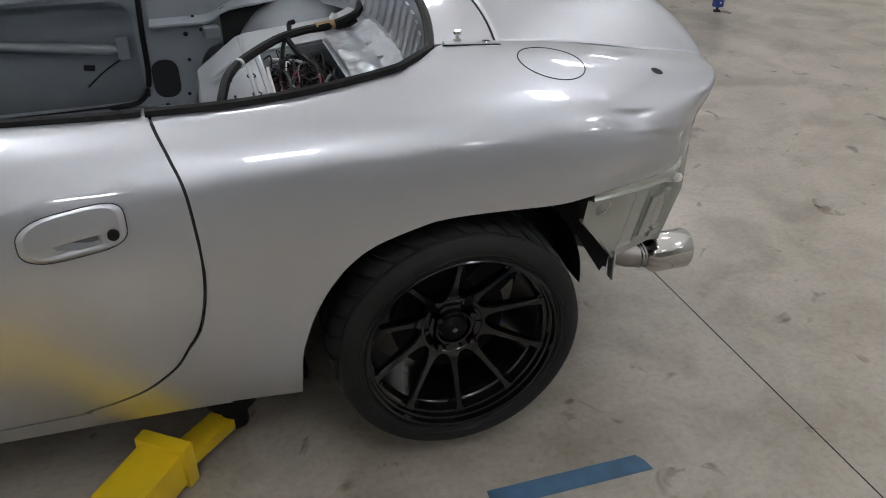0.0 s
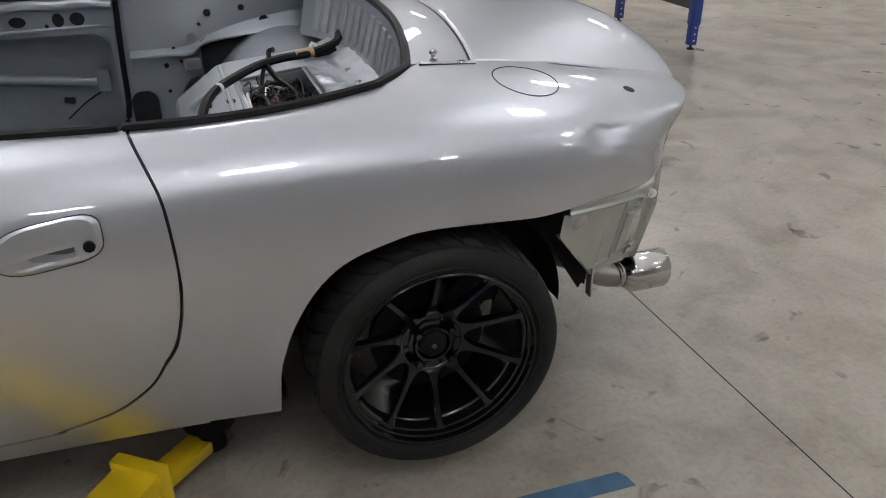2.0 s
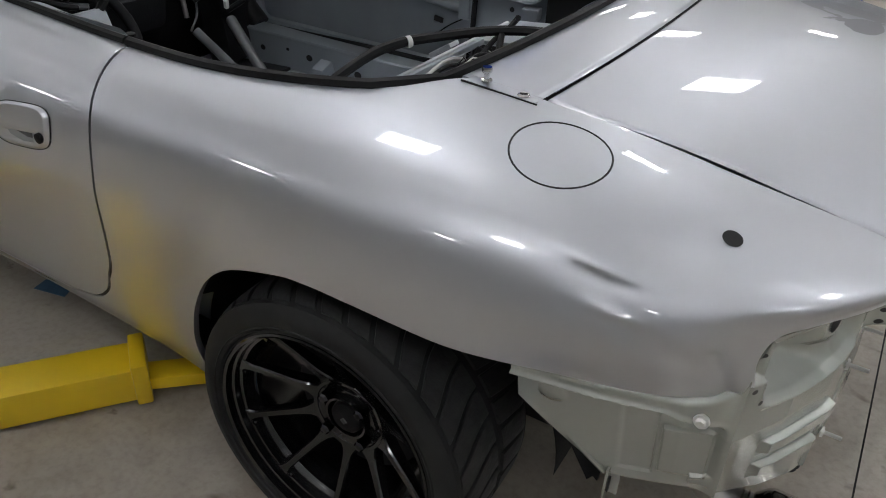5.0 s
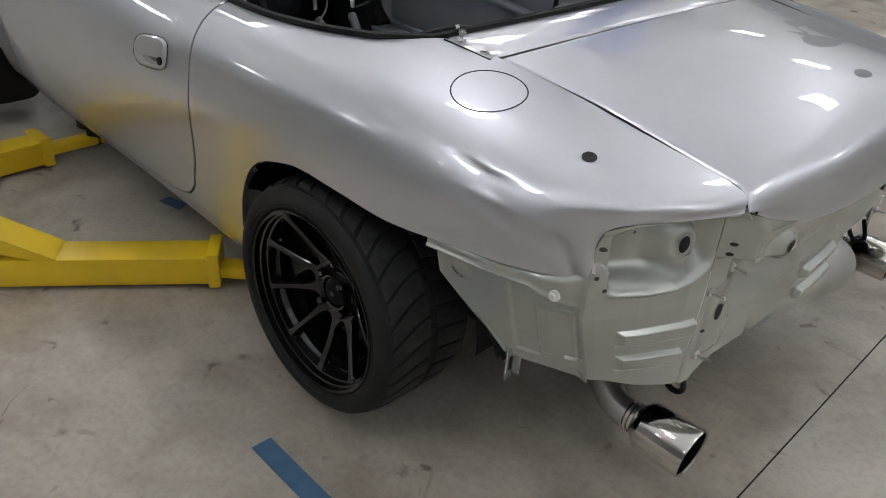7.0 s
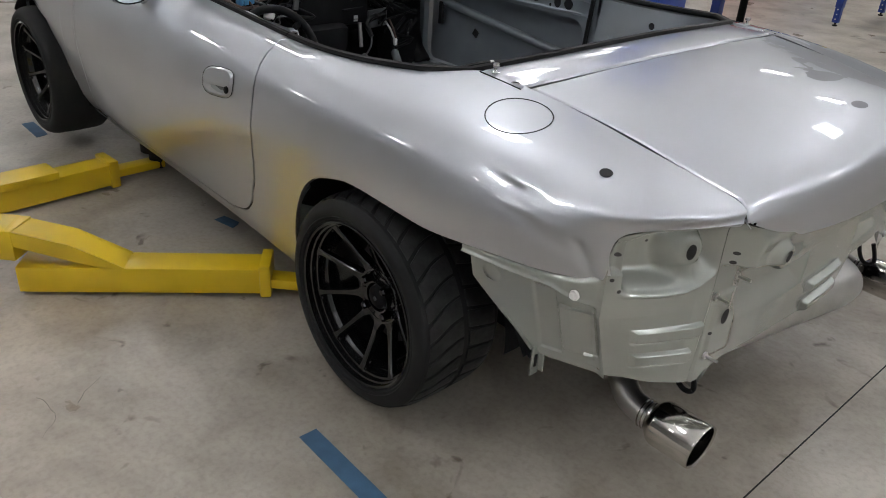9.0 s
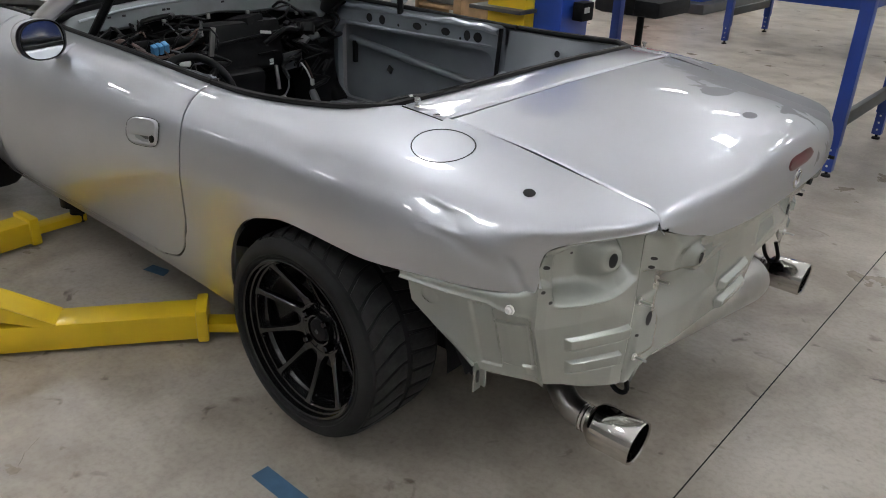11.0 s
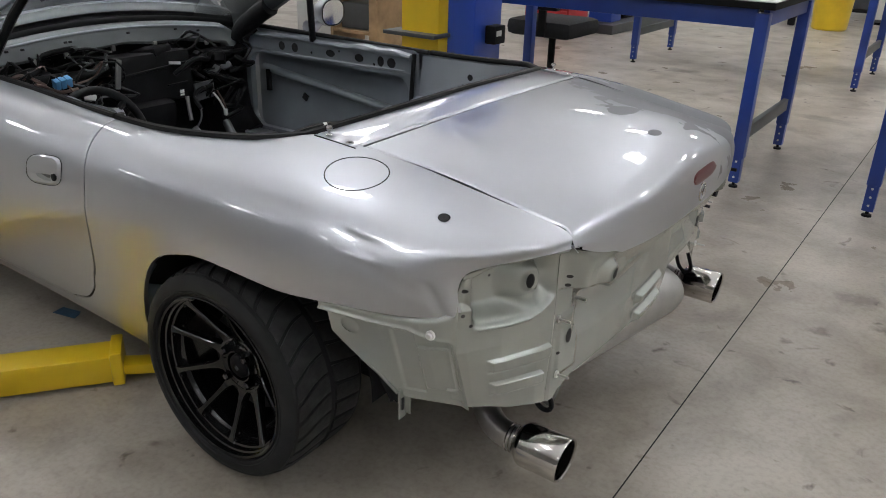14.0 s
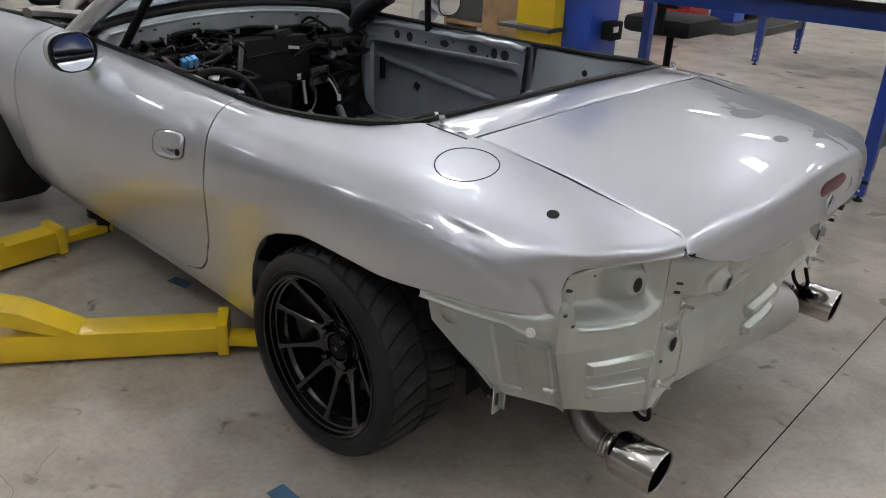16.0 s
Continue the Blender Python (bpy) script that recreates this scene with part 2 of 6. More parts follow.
# ---- geometry helpers ----
class Geo:
    """Collects vertices and faces of one mesh."""

    def __init__(self):
        self.v, self.f = [], []

    def add(self, verts, faces):
        k = len(self.v)
        self.v += [tuple(map(float, p)) for p in verts]
        self.f += [tuple(i + k for i in f) for f in faces]
        return self

    def grid(self, pts, close_u=False, close_v=False):
        """pts[i][j]: a sheet of quads."""
        n, m = len(pts), len(pts[0])
        faces = []
        for i in range(n if close_u else n - 1):
            for j in range(m if close_v else m - 1):
                faces.append((i * m + j, ((i + 1) % n) * m + j, ((i + 1) % n) * m + (j + 1) % m, i * m + (j + 1) % m))
        return self.add([p for row in pts for p in row], faces)

    def box(self, c, size, m=None, bevel=0.004):
        """A chamfered box."""
        bm = bmesh.new()
        bmesh.ops.create_cube(bm, size=1.0)
        for v in bm.verts:
            v.co = Vector((v.co.x * size[0], v.co.y * size[1], v.co.z * size[2]))
        if bevel:
            bmesh.ops.bevel(bm, geom=bm.edges[:], offset=min(bevel, min(size) * 0.45), segments=2, affect="EDGES", profile=0.6)
        mm = Matrix.Translation(c) @ (m or Matrix())
        self.take(bm, mm)
        return self

    def take(self, bm, mm=None):
        bm.verts.index_update()
        self.add([(mm @ v.co) if mm else v.co for v in bm.verts], [[v.index for v in f.verts] for f in bm.faces])
        bm.free()
        return self

    def tube(self, path, r, seg=8, closed=False, squash=1.0, caps=True):
        """A swept round bar; r may be one radius or one for each point."""
        path = [Vector(p) for p in path]
        n = len(path)
        rings, up = [], Vector((0, 0, 1))
        for i, p in enumerate(path):
            a = path[(i - 1) % n] if (closed or i) else p
            b = path[(i + 1) % n] if (closed or i < n - 1) else p
            t = (b - a).normalized()
            ref = up if abs(t.dot(up)) < 0.95 else Vector((1, 0, 0))
            x = t.cross(ref).normalized()
            y = x.cross(t)
            rr = r[i] if isinstance(r, (list, tuple)) else r
            rings.append([p + rr * (x * math.cos(q) + y * math.sin(q) * squash) for q in np.linspace(0, 2 * math.pi, seg, endpoint=False)])
        k = len(self.v)
        self.grid(rings, close_u=closed, close_v=True)
        if caps and not closed:
            self.f += [tuple(k + j for j in range(seg)), tuple(k + (n - 1) * seg + j for j in reversed(range(seg)))]
        return self

    def lathe(self, prof, centre, axis="y", seg=64, closed=False):
        """prof: (r, along) pairs turned about an axis through centre."""
        rings = []
        for q in np.linspace(0, 2 * math.pi, seg, endpoint=False):
            c, s = math.cos(q), math.sin(q)
            if axis == "y":
                rings.append([(centre[0] + r * c, centre[1] + a, centre[2] + r * s) for r, a in prof])
            elif axis == "x":
                rings.append([(centre[0] + a, centre[1] + r * c, centre[2] + r * s) for r, a in prof])
            else:
                rings.append([(centre[0] + r * c, centre[1] + r * s, centre[2] + a) for r, a in prof])
        return self.grid(rings, close_u=True, close_v=closed)

    def prism(self, outline, a, b, axis="y"):
        """An outline of (p, q) pairs extruded from a to b along an axis."""
        n = len(outline)
        put = {"y": lambda p, q, w: (p, w, q), "x": lambda p, q, w: (w, p, q), "z": lambda p, q, w: (p, q, w)}[axis]
        v = [put(p, q, a) for p, q in outline] + [put(p, q, b) for p, q in outline]
        f = [tuple(range(n)), tuple(reversed(range(n, 2 * n)))] + [(i, i + n, (i + 1) % n + n, (i + 1) % n) for i in range(n)]
        return self.add(v, f)

    def mesh(self, name, smooth=40.0):
        me = bpy.data.meshes.new(name)
        me.from_pydata(self.v, [], self.f)
        bm = bmesh.new()
        bm.from_mesh(me)
        bmesh.ops.remove_doubles(bm, verts=bm.verts, dist=1e-5)
        bmesh.ops.recalc_face_normals(bm, faces=bm.faces)
        bm.to_mesh(me)
        bm.free()
        me.polygons.foreach_set("use_smooth", [True] * len(me.polygons))
        me.set_sharp_from_angle(angle=radians(smooth))
        return me


def part(name, geo, material, parent=None, label="", smooth=40.0, at=None):
    """One mesh object under a thing or under a part."""
    me = geo.mesh(name, smooth) if isinstance(geo, Geo) else geo
    me.materials.append(material)
    ob = new(name, me)
    if parent:
        ob.parent = parent
    if at:
        ob.location = at
    if label:
        ob["label"] = label
    return ob


def thing(name, label, category, group="", at=(0, 0, 0)):
    ob = new(name)
    ob.location = at
    return tagged(ob, label, category, group)


def lerp_list(xs, ys, x):
    return float(np.interp(x, xs, ys))


def spline(knots, n):
    """A smooth curve through knots."""
    k = np.array(knots, float)
    t = np.arange(len(k))
    out = []
    for q in np.linspace(0, len(k) - 1, n):
        out.append(catmull(k, q))
    return np.array(out)


def catmull(k, q):
    i = int(min(max(math.floor(q), 0), len(k) - 2))
    w = q - i
    p1, p2 = k[i], k[i + 1]
    p0 = k[i - 1] if i > 0 else 2 * p1 - p2
    p3 = k[i + 2] if i + 2 < len(k) else 2 * p2 - p1
    return 0.5 * (2 * p1 + (p2 - p0) * w + (2 * p0 - 5 * p1 + 4 * p2 - p3) * w * w + (3 * p1 - p0 - 3 * p2 + p3) * w ** 3)


# ---- structure: workshop hall ----
fl = Geo()
JOINT_X = 0.791
for x0, x1 in ((-14.0, JOINT_X - 0.002), (JOINT_X + 0.002, 9.0)):
    fl.add([(x0, -16, 0), (x1, -16, 0), (x1, 15, 0), (x0, 15, 0)], [(0, 1, 2, 3)])
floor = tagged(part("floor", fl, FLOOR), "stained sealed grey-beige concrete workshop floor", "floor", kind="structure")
jb = Geo().add([(JOINT_X - 0.01, -16, -0.006), (JOINT_X + 0.01, -16, -0.006), (JOINT_X + 0.01, 15, -0.006), (JOINT_X - 0.01, 15, -0.006)], [(0, 1, 2, 3)])
part("joint", jb, GAP, floor, "dark saw-cut control joint")
for nm, c, sz in (("wall_north", (-2.5, 15.1, 3.2), (23.2, 0.2, 6.8)), ("wall_south", (-2.5, -16.1, 3.2), (23.2, 0.2, 6.8)),
                  ("wall_west", (-14.1, -0.5, 3.2), (0.2, 31, 6.8)), ("wall_east", (9.1, -0.5, 3.2), (0.2, 31, 6.8))):
    tagged(part(nm, Geo().box(c, sz, bevel=0), WALL), "plain off-white painted workshop wall", "wall", kind="structure")
tagged(part("ceiling", Geo().box((-2.5, -0.5, 6.7), (23.4, 31.4, 0.2), bevel=0), CEIL), "plain grey workshop ceiling", "ceiling", kind="structure")

LIGHT_SPOTS = [(x, y) for k, y in enumerate((-7.15, -3.15, 0.85, 4.85, 8.85, 12.85)) for x in ((-9.55, -4.85, -0.15, 4.55) if k % 2 else (-11.4, -6.7, -2.0, 2.7, 7.4)) if (x, y) != (-4.85, -3.15)]


def high_bay(x, y):
    t = thing("ceiling_light", "rectangular white high-bay light hung from the ceiling", "light", "ceiling lights", (x, y, 4.6))
    part("housing", Geo().box((0, 0, 0.05), (0.66, 0.70, 0.06)), WHITE, t)
    for k in (-1, 1):
        part("diffuser", Geo().box((k * 0.15, 0, 0.010), (0.27, 0.60, 0.02), bevel=0.004), LIGHT, t)
    # Unseen glowing panel added on the housing to light the ceiling.
    part("up_fill_panel", Geo().box((0, 0, 0.090), (0.60, 0.64, 0.014), bevel=0.004), UP_FILL, t)
    part("cable", Geo().tube([(0, 0, 0.097), (0, 0, 1.99)], 0.006, 6), GREY, t)
    return t


bay = None
for x, y in LIGHT_SPOTS:
    if bay is None:
        bay = high_bay(x, y)
    else:
        copy_thing(bay, pose(x, y, 4.6))

# ---- sports car: outer surface ----
# Guide lines run from the front of the car to the tail; each has a station list of y and z, from sill to top edge.
STATIONS = [-2.95, -2.27, -1.80, -1.35, -0.95, -0.52, -0.28, -0.05, 0.06, 0.20, 0.33, 0.46]
GUIDES = []


def guide(near, tail, ys, zs):
    GUIDES.append([(x, y, z) for x, y, z in zip(STATIONS, ys, zs)] + [near, tail])


guide((0.545, -0.700, 0.525), (0.574, -0.672, 0.530), [-.50, -.70, -.735, -.735, -.735, -.745, -.77, -.785, -.79, -.79, -.775, -.755], [.22, .20, .20, .195, .19, .185, .19, .22, .28, .38, .47, .51])
guide((0.540, -0.714, 0.566), (0.569, -0.690, 0.565), [-.60, -.77, -.785, -.785, -.785, -.79, -.81, -.82, -.825, -.82, -.80, -.770], [.33, .31, .29, .285, .285, .285, .30, .33, .39, .48, .54, .562])
guide((0.537, -0.728, 0.600), (0.564, -0.704, 0.600), [-.66, -.80, -.81, -.82, -.825, -.825, -.83, -.836, -.838, -.832, -.808, -.776], [.44, .43, .42, .42, .42, .42, .43, .45, .49, .55, .585, .595])
guide((0.535, -0.735, 0.642), (0.560, -0.710, 0.640), [-.69, -.815, -.82, -.835, -.842, -.842, -.845, -.848, -.848, -.842, -.824, -.786], [.55, .55, .55, .56, .56, .56, .57, .58, .59, .61, .632, .638])
guide((0.550, -0.725, 0.688), (0.572, -0.704, 0.676), [-.69, -.80, -.81, -.825, -.832, -.834, -.838, -.842, -.842, -.836, -.818, -.780], [.63, .65, .65, .65, .65, .645, .65, .655, .66, .672, .682, .682])
guide((0.586, -0.702, 0.719), (0.606, -0.683, 0.695), [-.67, -.775, -.785, -.80, -.81, -.817, -.82, -.82, -.816, -.808, -.785, -.748], [.68, .715, .72, .72, .715, .71, .72, .728, .733, .738, .738, .724])
guide((0.626, -0.654, 0.731), (0.648, -0.636, 0.703), [-.64, -.735, -.745, -.76, -.77, -.78, -.78, -.772, -.76, -.738, -.710, -.680], [.72, .755, .765, .765, .76, .755, .765, .772, .778, .780, .774, .756])
guide((0.657, -0.594, 0.734), (0.684, -0.580, 0.707), [-.60, -.68, -.69, -.70, -.71, -.73, -.725, -.70, -.665, -.640, -.615, -.605], [.745, .785, .80, .797, .792, .785, .79, .80, .806, .804, .793, .772])
guide((0.673, -0.515, 0.737), (0.705, -0.533, 0.709), [-.56, -.62, -.64, -.66, -.67, -.69, -.685, -.635, -.545, -.538, -.526, -.516], [.755, .80, .815, .808, .802, .793, .796, .812, .824, .815, .797, .772])
GUIDES = np.array(GUIDES)
NG, NS = GUIDES.shape[0], GUIDES.shape[1]
# Fair the shoulder lines so that they run without ripples.
for _ in range(3):
    for i in range(3, 8):
        line = GUIDES[i].copy()
        for j in range(2, NS - 3):
            a, b, c = line[j - 1], line[j], line[j + 1]
            w = (b[0] - a[0]) / (c[0] - a[0])
            GUIDES[i, j, 1:] += (0.22 if i < 7 else 0.08) * (a + (c - a) * w - b)[1:]


SECTIONS = {}
DENT = 1.0


def smooth(t):
    t = min(max(t, 0), 1)
    return t * t * (3 - 2 * t)


def section(u):
    """The guide points at u."""
    if u not in SECTIONS:
        SECTIONS[u] = np.moveaxis(catmull(np.moveaxis(GUIDES, 1, 0), u), 0, 0)
    return SECTIONS[u]


def surf(u, v):
    """A point of the left outer skin: u runs along the stations, v from the sill (0) to the top edge (1)."""
    p = catmull(section(u), v * (NG - 1))
    x, z = p[0], p[2]
    if 0.22 < x < 0.60 and 0.55 < z < 0.78:
        # a ridge with a hollow under it, a short fold, and a valley that runs to a pinch at the tail
        ridge = 0.745 - 0.22 * (min(x, 0.381) - 0.317) - 0.08 * max(x - 0.381, 0)
        t = ridge - z
        hollow = smooth(t / 0.014) * math.exp(-max(t, 0) / 0.024) * math.exp(-((x - 0.368) / 0.050) ** 2)
        fold = math.exp(-(((x - 0.405) / 0.032) ** 2 + ((z - 0.690 + 0.15 * (x - 0.405)) / 0.006) ** 2))
        valley = math.exp(-((z - 0.668 + 0.45 * (x - 0.44)) / 0.017) ** 2) * smooth((x - 0.38) / 0.05) * smooth((0.56 - x) / 0.04)
        pinch = math.exp(-((x - 0.520 - 0.35 * (0.64 - z)) / 0.009) ** 2) * smooth((0.668 - z) / 0.02)
        p = p + np.array([-0.3, 1.0, -0.1]) * (0.0135 * hollow - 0.0030 * fold + 0.0042 * valley + 0.0070 * pinch) * DENT
    return p


def u_of(x):
    return float(np.interp(x, STATIONS, range(len(STATIONS))))


def v_of(u, z):
    """Where the section at u reaches the height z."""
    lo, hi = 0.0, 0.93
    for _ in range(26):
        mid = (lo + hi) / 2
        if surf(u, mid)[2] < z:
            lo = mid
        else:
            hi = mid
    return lo


def surf_n(u, v):
    e = 0.01
    du = surf(min(u + e, NS - 1), v) - surf(u - e, v)
    dv = surf(u, min(v + e, 1)) - surf(u, v - e)
    n = np.cross(du, dv)
    return n / (np.linalg.norm(n) + 1e-12)


def skin(blocks, side=-1, lip=0.012):
    """A body panel of several blocks of (u, v0, v1) columns, with its edges turned inwards."""
    verts, normals, faces = [], [], []
    for cols, rows in blocks:
        k = len(verts)
        for u, v0, v1 in cols:
            for j in range(rows + 1):
                v = v0 + (v1 - v0) * j / rows
                verts.append(surf(u, v))
                normals.append(surf_n(u, v))
        for i in range(len(cols) - 1):
            for j in range(rows):
                a = k + i * (rows + 1) + j
                faces.append((a, a + rows + 1, a + rows + 2, a + 1))
    return shell(verts, normals, faces, side, lip)


def shell(verts, normals, faces, side=-1, lip=0.012):
    """A smooth sheet with given normals and turned-in edges, mirrored for the other side."""
    flip = np.array([1, 1 if side < 0 else -1, 1])
    verts = [np.array(p) * flip for p in verts]
    normals = [np.array(n) * flip for n in normals]
    fixed = []
    for f in faces:
        p = [verts[i] for i in f]
        nn = np.cross(p[2] - p[0], p[3 % len(p)] - p[1])
        fixed.append(f if nn @ normals[f[0]] > 0 else tuple(reversed(f)))
    keys, count = {}, {}
    name = [keys.setdefault(tuple(np.round(p, 5)), i) for i, p in enumerate(verts)]
    for f in fixed:
        for i in range(len(f)):
            e = (name[f[i]], name[f[(i + 1) % len(f)]])
            if e[0] != e[1]:
                count.setdefault(frozenset(e), []).append((f[i], f[(i + 1) % len(f)]))
    flanges = []
    inner = {}
    for e, uses in count.items():
        if len(uses) == 1 and lip:
            a, b = uses[0]
            if abs(verts[a][0] + 0.4765) < 2e-4 and abs(verts[b][0] + 0.4765) < 2e-4:
                continue
            for w in (a, b):
                if w not in inner:
                    inner[w] = len(verts)
                    verts.append(verts[w] - lip * normals[w])
                    normals.append(normals[w])
            flanges.append((b, a, inner[a], inner[b]))
    me = bpy.data.meshes.new("panel")
    me.from_pydata([tuple(p) for p in verts], [], fixed + flanges)
    me.polygons.foreach_set("use_smooth", [True] * len(fixed) + [False] * len(flanges))
    loops = []
    for poly in me.polygons:
        for vi in poly.vertices:
            loops.append(tuple(normals[vi]) if poly.index < len(fixed) else tuple(poly.normal))
    me.normals_split_custom_set(loops)
    return me


def span(a, b, n):
    return [float(x) for x in np.linspace(a, b, n)]


# Door edge, wheel arch and lower edge of the rear wing, as heights over x.
DOOR_X = [-1.80, -0.81, -0.73, -0.643, -0.586, -0.544, -0.507, -0.49, -0.482, -0.480]
DOOR_B = [0.245, 0.25, 0.26, 0.287, 0.323, 0.362, 0.424, 0.489, 0.55, 0.60]
DOOR_TX = [-0.518, -0.500, -0.486, -0.480]
DOOR_T = [0.795, 0.752, 0.700, 0.60]
DOOR_TX, DOOR_T = (list(k) for k in zip(*[tuple(p) for p in spline(list(zip(DOOR_TX, DOOR_T)), 40)]))
ARCH_X = [-0.326, -0.320, -0.306, -0.283, -0.245, -0.205, -0.16, -0.08, -0.02, 0.05, 0.12, 0.20, 0.28, 0.36, 0.46]
ARCH_Z = [0.19, 0.312, 0.368, 0.428, 0.496, 0.540, 0.566, 0.588, 0.594, 0.592, 0.587, 0.580, 0.579, 0.581, 0.583]
FARCH = [(-2.62, 0.19), (-2.61, 0.34), (-2.55, 0.46), (-2.45, 0.55), (-2.27, 0.60), (-2.09, 0.55), (-1.99, 0.46), (-1.93, 0.34), (-1.92, 0.19)]
ARCH_CURVE = spline(list(zip(ARCH_X, ARCH_Z)), 200)
DOOR_CURVE = spline(list(zip(DOOR_X, DOOR_B)), 200)


def arch_z(x):
    return float(np.interp(x, ARCH_CURVE[:, 0], ARCH_CURVE[:, 1]))


def door_bottom(x):
    return float(np.interp(x, DOOR_CURVE[:, 0], DOOR_CURVE[:, 1]))


def col(x, z0=None, z1=None):
    u = u_of(x)
    return (u, 0.0 if z0 is None else v_of(u, z0), 1.0 if z1 is None else v_of(u, z1))


def door_skin(side):
    cols = []
    for x in span(-1.775, -0.75, 26) + span(-0.72, -0.518, 18):
        cols.append(col(x, door_bottom(x), None))
    for x in span(-0.5175, -0.4805, 16):
        t = lerp_list(DOOR_TX, DOOR_T, x)
        u = u_of(x)
        cols.append((u, v_of(u, door_bottom(x)), v_of(u, t) if t < 0.79 else 1.0))
    return skin([(cols, 28)], side)


def quarter_skin(side):
    lower = [col(x, None, door_bottom(x - 0.0045) - 0.0045) for x in span(-1.80, -0.76, 22) + span(-0.74, -0.545, 24) + span(-0.542, -0.4765, 26)]
    upper = []
    for x in span(-0.5130, -0.4765, 20):
        u = u_of(x)
        upper.append((u, v_of(u, lerp_list(DOOR_TX, DOOR_T, x - 0.0045)), 1.0))
    rest = [col(x, arch_z(x), None) for x in [-0.4765] + span(-0.455, -0.335, 8) + span(-0.326, -0.29, 16) + span(-0.285, -0.2, 14) + span(-0.19, 0.20, 24) + span(0.21, 0.46, 76 if side < 0 else 24)]
    last = rest[-1]
    n = 44 if side < 0 else 20
    v_end = 0.12
    for i in range(1, n + 1):
        w = i / n
        rest.append((len(STATIONS) - 1 + 2 * w, last[1] + (v_end - last[1]) * w, 1.0))
    return skin([(lower, 6), (upper, 16), (rest, 100 if side < 0 else 40)], side)


def front_wing_skin(side):
    fx, fz = [p[0] for p in FARCH], [p[1] for p in FARCH]
    cols = []
    for x in span(-2.93, -2.63, 8) + span(-2.62, -1.92, 50) + span(-1.91, -1.781, 6):
        z = lerp_list(fx, fz, x) if fx[0] <= x <= fx[-1] else None
        cols.append(col(x, z, None))
    return skin([(cols, 26)], side)


car = thing("sports_car", "silver two-seat roadster stripped of roof, seats and rear bumper", "car")
SIDES = ((-1, "dusty silver paint with a dent"), (1, "silver paint with sanded patches"))
for sd, lab in SIDES:
    DENT = 1.0 if sd < 0 else 0.0
    part("rear_wing", quarter_skin(sd), SILVER if sd < 0 else SANDED, car, lab)
    part("front_wing", front_wing_skin(sd), SILVER, car)
DENT = 1.0
doors = {sd: part("door", door_skin(sd), SILVER, car) for sd in (-1, 1)}


# Dark backing behind the gaps.
def gap_strip(points, width=0.012, depth=0.0035):
    g = Geo()
    rows = []
    for i, (u, v) in enumerate(points):
        p, n = surf(u, v), surf_n(u, v)
        a, b = points[max(i - 1, 0)], points[min(i + 1, len(points) - 1)]
        t = surf(*b) - surf(*a)
        t = t / (np.linalg.norm(t) + 1e-9)
        s = np.cross(n, t)
        rows.append([p - n * depth + s * width / 2, p - n * depth - s * width / 2])
    return g.grid(rows)


door_line = [(u_of(x), v_of(u_of(x), door_bottom(x) - 0.003)) for x in span(-1.78, -0.482, 60)]
door_line += [(u_of(x + 0.002), min(v_of(u_of(x), lerp_list(DOOR_TX, DOOR_T, x)), 0.99)) for x in reversed(span(-0.517, -0.481, 14))]
part("door_gap", gap_strip(door_line), GAP, car)
part("door_gap", gap_strip([(u_of(-1.778), v) for v in span(0.1, 0.99, 20)]), GAP, car)

# Deck panel, boot lid and their lines.
def seal_x(y):
    return 0.112 - 0.066 * (abs(y) / 0.52) ** 2.3


def lidfront_x(y):
    return 0.229 - 0.040 * (abs(y) / 0.46) ** 2.2


def top_sheet(rows, side=-1, lip=0.012, facing=(0.3, 0, 1.0)):
    """A sheet from rows of points, with normals that face up and back."""
    a = np.array(rows)
    gu, gv = np.gradient(a, axis=0), np.gradient(a, axis=1)
    nn = np.cross(gu, gv)
    nn /= np.linalg.norm(nn, axis=2, keepdims=True) + 1e-12
    flip = np.where(nn @ np.array(facing) < 0, -1, 1)[..., None]
    nn = nn * flip
    n, m = a.shape[:2]
    faces = [(i * m + j, (i + 1) * m + j, (i + 1) * m + j + 1, i * m + j + 1) for i in range(n - 1) for j in range(m - 1)]
    return shell(list(a.reshape(-1, 3)), list(nn.reshape(-1, 3)), faces, side, lip)


rows = []
for y in span(-0.535, 0.535, 60):
    k = (y / 0.535) ** 2
    x0, x1 = seal_x(y) - 0.01, lidfront_x(y) - 0.0035
    rows.append([(x0 + (x1 - x0) * w, y, 0.851 - 0.030 * k - 0.003 * w + 0.006 * math.sin(math.pi * w) * (1 - k) - 0.0045 * max(0, 1 - (1 - w) / 0.06) ** 2) for w in span(0, 0.9, 10) + span(0.93, 1, 8)])
part("deck_panel", top_sheet(rows), SILVER, car)


def lid_lip(y):
    a = abs(y)
    s = min(max((a - 0.39) / 0.03, 0), 1)
    return 0.664 + 0.010 * s * s * (3 - 2 * s) + 0.037 * min(max((a - 0.42) / 0.115, 0), 1) ** 1.5


def lid_profile(y):
    k = (y / 0.535) ** 2
    k2 = k ** 1.5
    return [(lidfront_x(y) + 0.002, 0.848 - 0.032 * k), (0.36, 0.848 - 0.055 * k), (0.50, 0.842 - 0.075 * k), (0.665 - 0.055 * k, 0.826 - 0.079 * k),
            (0.758 - 0.079 * k2, 0.789 - 0.055 * k), (0.781 - 0.079 * k2, 0.724 - 0.012 * k), (0.784 - 0.082 * k2, min(lid_lip(y), 0.722 - 0.012 * k))]


